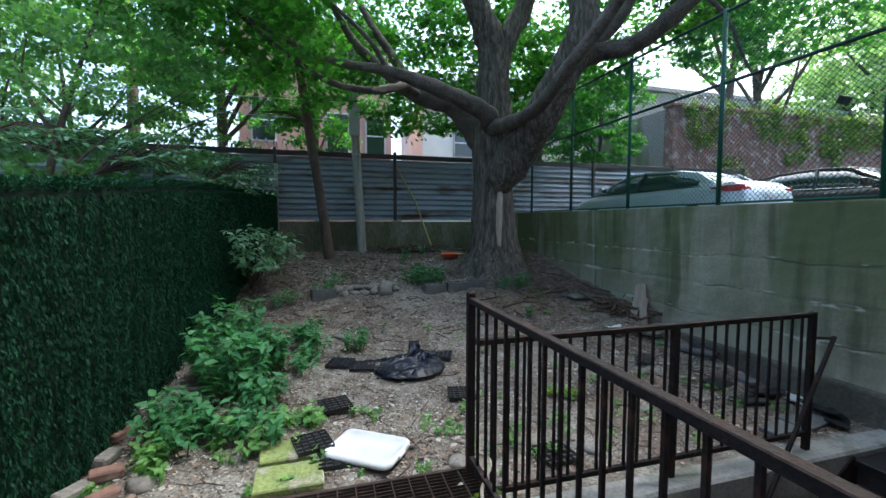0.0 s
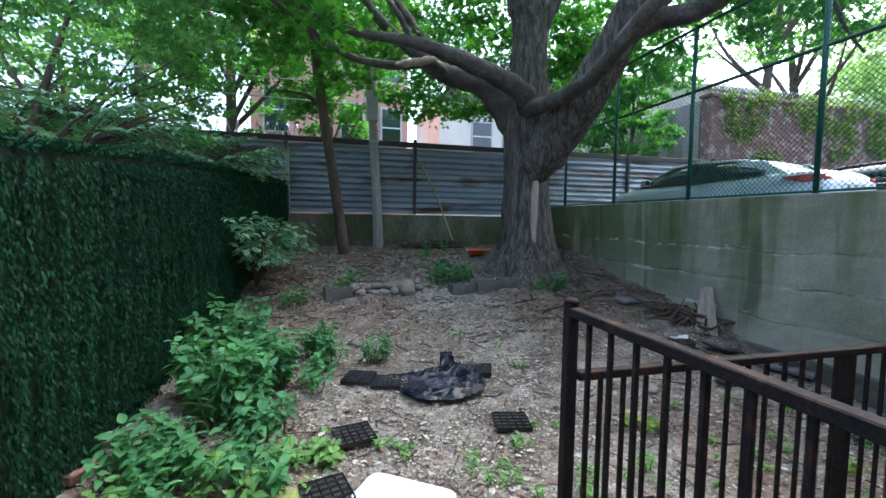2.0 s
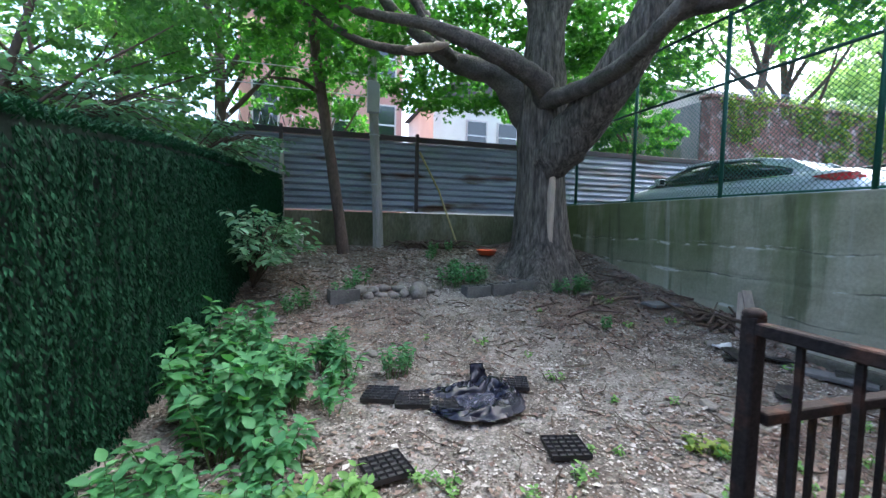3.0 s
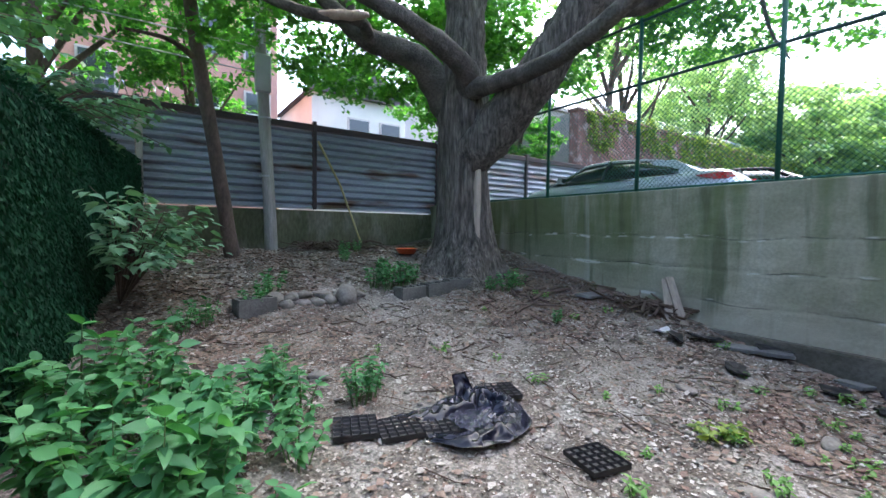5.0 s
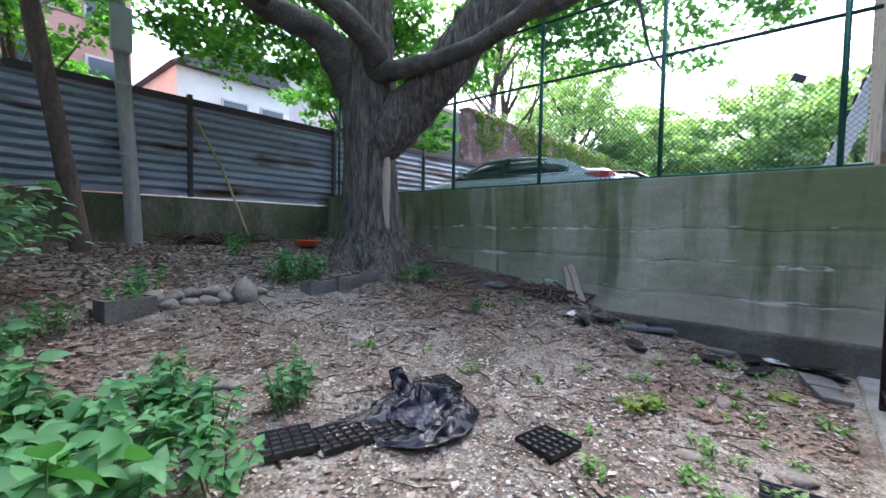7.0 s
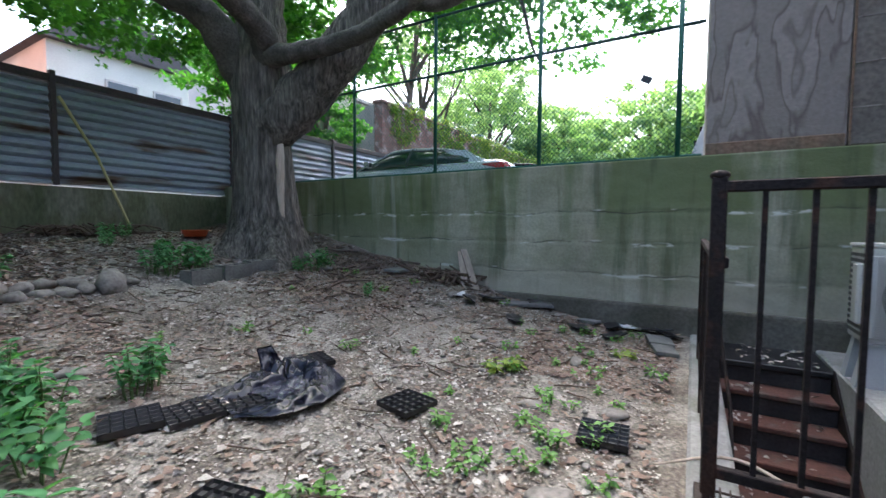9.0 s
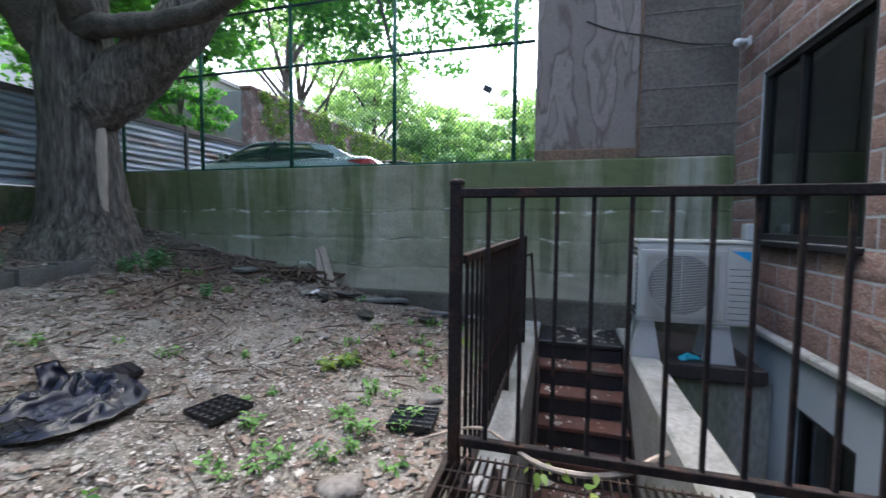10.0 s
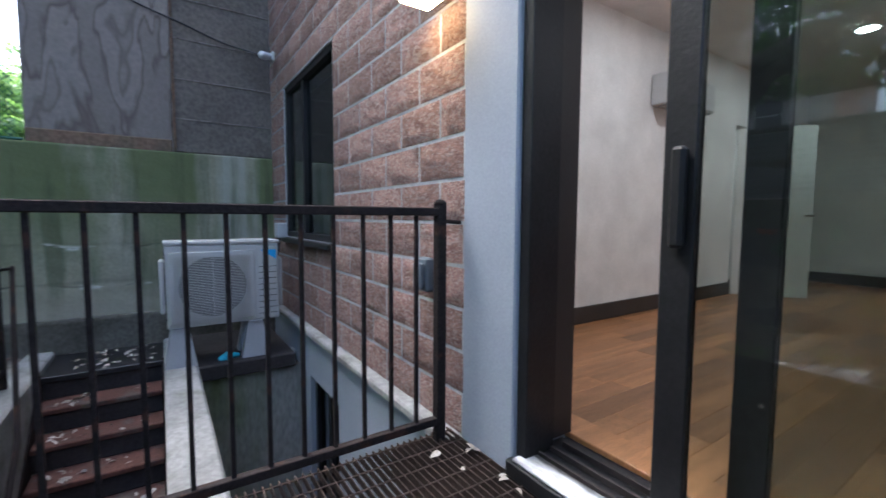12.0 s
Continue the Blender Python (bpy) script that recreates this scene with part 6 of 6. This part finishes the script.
def rounded(w, d, r, z):
    out = []
    for cx, cy, a0 in ((w - r, d - r, 0), (r - w, d - r, 90), (r - w, r - d, 180), (w - r, r - d, 270)):
        out += [(cx + r * math.cos(radians(a0 + q)), cy + r * math.sin(radians(a0 + q)), z) for q in (0, 22, 45, 68, 90)]
    return out


part("panel", loft(bmesh.new(), [rounded(0.27, 0.17, 0.05, 0.004), rounded(0.295, 0.195, 0.07, 0.0), rounded(0.295, 0.195, 0.07, 0.02), rounded(0.285, 0.185, 0.065, 0.032), rounded(0.262, 0.162, 0.055, 0.033), rounded(0.25, 0.15, 0.05, 0.022), rounded(0.1, 0.05, 0.02, 0.03)]), M_WHITEPL, ld, smooth=True)
part("latch", boxed(0.28, 0.31, -0.05, 0.05, 0.005, 0.03, 0.006), M_WHITEPL, ld)

# bin bag: crumpled film thrown down in a loop, its mouth open in the middle
BAGX, BAGY = 0.95, 4.45
LOOP = [(-0.45, 0.28, 0.05, 0.02), (-0.22, 0.2, 0.09, 0.05), (0.02, 0.2, 0.12, 0.08), (0.22, 0.2, 0.13, 0.11), (0.32, 0.02, 0.13, 0.1), (0.24, -0.17, 0.13, 0.08), (0.0, -0.24, 0.11, 0.06), (-0.2, -0.2, 0.07, 0.04), (-0.34, -0.06, 0.04, 0.015)]
lp, lw = curve_pts([(a, b, w, h) for a, b, w, h in LOOP], 14)
bag = thing("bin_bag", pose(BAGX, BAGY, gz(BAGX, BAGY) + 0.012), "crumpled black plastic bin bag on the soil", "bin bag")


def crumple(u, v, k):
    """Height of creased film: sharp ridges between flat facets."""
    f = noise.noise(Vector((u * 1.4, v * 1.3, k)))
    r1 = 1 - abs(noise.noise(Vector((u * 2.1 + f, v * 1.7 + 0.8 * f, k + 9)))) * 2.4
    r2 = 1 - abs(noise.noise(Vector((u * 7.0 - f, v * 4.6 + u, k + 3)))) * 2.2
    return 0.86 * r1 + 0.14 * r2


bm = bmesh.new()
rows = []
for i, (px, py, w) in enumerate(lp):
    a, b = lp[max(i - 1, 0)], lp[min(i + 1, len(lp) - 1)]
    d = Vector((b[0] - a[0], b[1] - a[1], 0)).normalized()
    side = Vector((-d.y, d.x, 0))
    row = []
    for j in range(19):
        v = j / 9 - 1
        c = crumple(i * 0.075, v * 1.1, 2.0)
        z = lw[i] * (1 - v * v) * (0.55 + 0.6 * c) + 0.012 * c + 0.004
        off = w * v * (1 + 0.25 * noise.noise(Vector((i * 0.13, v, 5))))
        row.append(bm.verts.new((px + side.x * off + 0.012 * c * d.x, py + side.y * off + 0.012 * c * d.y, max(0.003, z))))
    rows.append(row)
for r0, r1 in zip(rows, rows[1:]):
    for j in range(18):
        bm.faces.new((r0[j], r0[j + 1], r1[j + 1], r1[j]))
bmesh.ops.solidify(bm, geom=bm.faces[:], thickness=0.002)
part("folds", bm, M_BAG, bag, smooth=True)
bm = bmesh.new()
rows = []
for i in range(25):
    row = []
    for j in range(25):
        u, v = i / 12 - 1, j / 12 - 1
        c = crumple(u * 1.6, v * 1.6, 14.0)
        row.append(bm.verts.new((0.1 + 0.22 * u, -0.01 + 0.2 * v, 0.02 + 0.025 * c + 0.02 * max(u, 0))))
    rows.append(row)
for r0, r1 in zip(rows, rows[1:]):
    for j in range(24):
        bm.faces.new((r0[j], r0[j + 1], r1[j + 1], r1[j]))
part("lining", bm, M_BAG, bag, smooth=True)
bm = bmesh.new()
rows = []
for i in range(13):
    row = []
    for j in range(11):
        u, v = i / 12, j / 5 - 1
        c = crumple(u * 1.5, v * 1.2, 30.0)
        row.append(bm.verts.new((0.16 + v * (0.09 - 0.03 * u) + 0.02 * c, 0.22 + 0.1 * u + 0.03 * c, 0.03 + 0.17 * u ** 0.8)))
    rows.append(row)
for r0, r1 in zip(rows, rows[1:]):
    for j in range(10):
        bm.faces.new((r0[j], r0[j + 1], r1[j + 1], r1[j]))
bmesh.ops.solidify(bm, geom=bm.faces[:], thickness=0.002)
part("flap", bm, M_BAG, bag, smooth=True)

for p0, p1, w in (((4.4, 4.72, 0.12), (4.67, 5.1, 0.76), 0.05), ((4.3, 4.86, 0.14), (4.66, 5.14, 0.73), 0.045), ((4.36, 4.8, 0.12), (4.7, 5.02, 0.55), 0.03)):
    d = Vector(p1) - Vector(p0)
    o = part("plank", boxed(-w, w, -0.012, 0.012, 0, d.length, 0.003), M_PLANK)
    o.matrix_basis = Matrix.Translation(p0) @ d.to_track_quat("Z", "Y").to_matrix().to_4x4()
    tagged(o, "weathered plank leaning on the retaining wall", "plank", "planks at the wall")
bk = thing("bucket", pose(-0.6, 10.05, gz(-0.6, 10.05)), "white plastic bucket by the low wall", "bucket")
bm = bmesh.new()
prof = [(0.1, 0), (0.13, 0.3), (0.14, 0.3), (0.14, 0.32), (0.125, 0.32), (0.095, 0.02)]
rings = [[(r * math.cos(a), r * math.sin(a), z) for a in np.linspace(0, 2 * math.pi, 20, endpoint=False)] for r, z in prof]
loft(bm, rings)
part("body", bm, M_WHITEPL, bk, smooth=True)
part("handle", tube(bmesh.new(), [(0.14 * math.cos(a), 0.02 + 0.03 * math.sin(a), 0.3 - 0.1 * math.sin(a)) for a in np.linspace(0, math.pi, 9)], [0.004] * 9, 5), M_GREYPAINT, bk)
op = thing("orange_saucer", pose(2.67, 8.35, gz(2.67, 8.35) + 0.02), "orange plastic plant saucer beside the tree roots", "plant saucer")
rings = [[(r * math.cos(a), r * math.sin(a), z) for a in np.linspace(0, 2 * math.pi, 20, endpoint=False)] for r, z in ((0.13, 0), (0.18, 0.09), (0.19, 0.09), (0.17, 0.08), (0.12, 0.015))]
part("dish", loft(bmesh.new(), rings), M_ORANGE, op, smooth=True)
o = part("caught_rag", boxed(-0.01, 0.01, -0.06, 0.06, -0.04, 0.04, 0.006, m=Matrix.Rotation(0.5, 4, "X")), M_BLACKPL)
o.matrix_basis = pose(4.9, 2.79, 2.85)
tagged(o, "dark scrap caught in the chain-link mesh", "scrap")
for k, z in enumerate((3.9, 4.35)):
    tagged(part("overhead_wire", tube(bmesh.new(), [(-30, 8 + k, z), (-10, 9 + k, z - 0.1), (0.9, 10.6, z + 0.2)], [0.012] * 3, 5), M_GREYPAINT), "thin grey overhead wire to the pole", "wire", "overhead wires")


def sticks(name, spots, rmin, rmax, lmin, lmax, label, mat, seed, lift=0.0):
    r = random.Random(seed)
    bm = bmesh.new()
    for x, y in spots:
        a, l = r.uniform(0, 6.28), r.uniform(lmin, lmax)
        rad = r.uniform(rmin, rmax)
        pts = []
        for q in (-0.5, -0.1, 0.2, 0.5):
            px, py = x + math.cos(a) * l * q + r.uniform(-1, 1) * l * 0.05, y + math.sin(a) * l * q + r.uniform(-1, 1) * l * 0.05
            pts.append((px, py, gz(px, py) + rad + r.uniform(0, lift) + 0.006))
        tube(bm, pts, [rad, rad, rad * 0.8, rad * 0.5], 5)
    return tagged(part(name, bm, mat), label, "twigs", kind="stuff")


rs = random.Random(8)
sticks("twig_heap", [(rs.gauss(2.15, 0.35), rs.gauss(10.3, 0.12)) for _ in range(90)], 0.006, 0.02, 0.3, 0.9, "heap of dark dry twigs against the low wall", M_TWIG, 3, 0.16)
sticks("twig_pile", [(rs.gauss(4.4, 0.12), rs.gauss(5.25, 0.16)) for _ in range(45)], 0.006, 0.02, 0.2, 0.7, "pile of dry sticks at the retaining wall", M_TWIG, 4, 0.14)
sticks("fallen_twigs", [(rs.uniform(-1.2, 4.5), rs.uniform(2.4, 10)) for _ in range(620)], 0.002, 0.007, 0.05, 0.34, "scattered dry twigs on the soil", M_TWIG, 5, 0.015)
sticks("fallen_roots", [(rs.gauss(3.6, 0.4), rs.gauss(6.3, 0.5)) for _ in range(16)], 0.008, 0.022, 0.25, 0.6, "surface roots and sticks near the tree", M_BARK2, 6, 0.02)

lr = np.random.default_rng(99)


def strew(name, n, size, mat, label, region, clear=None, seed=0):
    x = lr.uniform(region[0], region[1], n)
    y = lr.uniform(region[2], region[3], n)
    dens = np.array([noise.noise(Vector((a * 0.9, b * 0.9, seed))) for a, b in zip(x, y)])
    ok = dens + lr.uniform(-0.5, 0.5, n) > -0.1
    ok &= ~((x > 0.9) & (y < 2.34)) & (x > hedge_x(y) + 0.05)
    x, y = x[ok], y[ok]
    z = soil_z(x, y) + 0.008
    return tagged(leaves(name, np.stack([x, y, z], 1), size, mat, None, "kite", 0.22, 100 + seed, None, -0.25), label, "litter", kind="stuff")


strew("wood_chips", 17000, 0.031, M_CHIP, "pale wood chips strewn over the soil", (-1.5, 4.6, 2.35, 7.0), seed=1)
strew("small_chips", 26000, 0.019, M_CHIP, "fine pale chips strewn over the soil", (-1.5, 4.6, 2.35, 7.0), seed=4)
strew("dead_leaves", 13000, 0.06, M_LEAFLIT, "brown dead leaves on the soil", (-1.5, 4.7, 2.35, 10.8), seed=2)
strew("dark_bits", 12000, 0.03, M_TWIG, "dark bark bits on the soil", (-1.5, 4.6, 2.35, 8.0), seed=9)
strew("leaf_mould", 16000, 0.045, M_LEAFLIT, "dark red-brown leaf litter under the hedge", (-1.4, 0.9, 5.4, 10.7), seed=11)
strew("leaf_mould", 12000, 0.045, M_LEAFLIT, "dark red-brown leaf litter behind the stones", (0.6, 4.7, 7.3, 10.7), seed=12)
strew("leaf_mould", 7000, 0.04, M_LEAFLIT, "dark leaf litter along the retaining wall", (3.3, 4.65, 4.3, 7.4), seed=14)
strew("leaf_mould", 7000, 0.045, M_LEAFLIT, "dark leaf litter beside the stair kerb", (2.5, 4.65, 2.35, 3.6), seed=23)
strew("leaf_mould", 9000, 0.045, M_LEAFLIT, "dark leaf litter between tree and retaining wall", (2.4, 4.65, 5.0, 7.4), seed=17)
strew("curled_leaves", 3000, 0.06, M_CHIP, "pale curled dry leaves on the soil", (-1.3, 4.6, 2.35, 10.6), seed=19)
strew("far_chips", 9000, 0.055, M_CHIP, "pale dry leaves and chips on the upper soil", (-1.0, 4.6, 7.0, 10.7), seed=3)
strew("grey_grit", 9000, 0.024, M_STONE, "grey grit on the soil", (-1.4, 4.6, 2.35, 7.5), seed=6)
bm = bmesh.new()
for k in range(900):
    x, y = rs.uniform(-1.3, 4.6), rs.uniform(2.4, 9.5)
    if x < hedge_x(y) + 0.1:
        continue
    s = rs.uniform(0.008, 0.028)
    bmesh_m = Matrix.Translation((x, y, gz(x, y) + s * 0.3)) @ Matrix.Diagonal((s * rs.uniform(0.8, 1.5), s, s * 0.6, 1))
    v = bmesh.ops.create_icosphere(bm, subdivisions=1, radius=1.0, matrix=bmesh_m)
tagged(part("pebbles", bm, M_STONE), "small grey pebbles on the soil", "pebbles", kind="stuff")

# dead leaves and a fallen branch on the platform, landing and treads
pos = [(rs.uniform(4.05, 4.7), rs.uniform(1.25, 1.9), -0.125) for _ in range(60)]
for k in range(1, 7):
    pos += [(4.02 - 0.245 * k + rs.uniform(0, 0.2), rs.uniform(1.25, 1.9) if rs.random() < 0.5 else rs.uniform(1.7, 1.93), -0.135 - 0.195 * k + 0.01) for _ in range(16)]
pos += [(rs.uniform(0.3, 0.9), rs.uniform(0.05, 0.2), 0.205) for _ in range(10)] + [(rs.uniform(0.2, 0.9), rs.uniform(0.2, 2.1), 0.205) for _ in range(14)]
tagged(leaves("blown_leaves", pos, 0.055, M_CHIP, None, "oval", 0.25, 200, None, -0.25), "dry pale leaves blown onto stair and platform", "litter", kind="stuff")
fb = thing("fallen_branch", pose(0.8, 1.75, 0.21), "broken twig with a few green leaves on the platform", "branch")
part("twig", limb(bmesh.new(), [(0.25, -0.35, 0.06, 0.012), (0.1, -0.15, 0.03, 0.012), (0.05, 0.1, 0.05, 0.01), (0.2, 0.35, 0.08, 0.007), (0.1, 0.6, 0.04, 0.004)], 6, 0.3, 2), M_PLANK, fb)
leaves("leaves", [(0.05 + rs.uniform(-0.1, 0.1), rs.uniform(-0.1, 0.15), 0.04) for _ in range(12)], 0.065, M_IVY, fb, "oval", 0.4, 201)
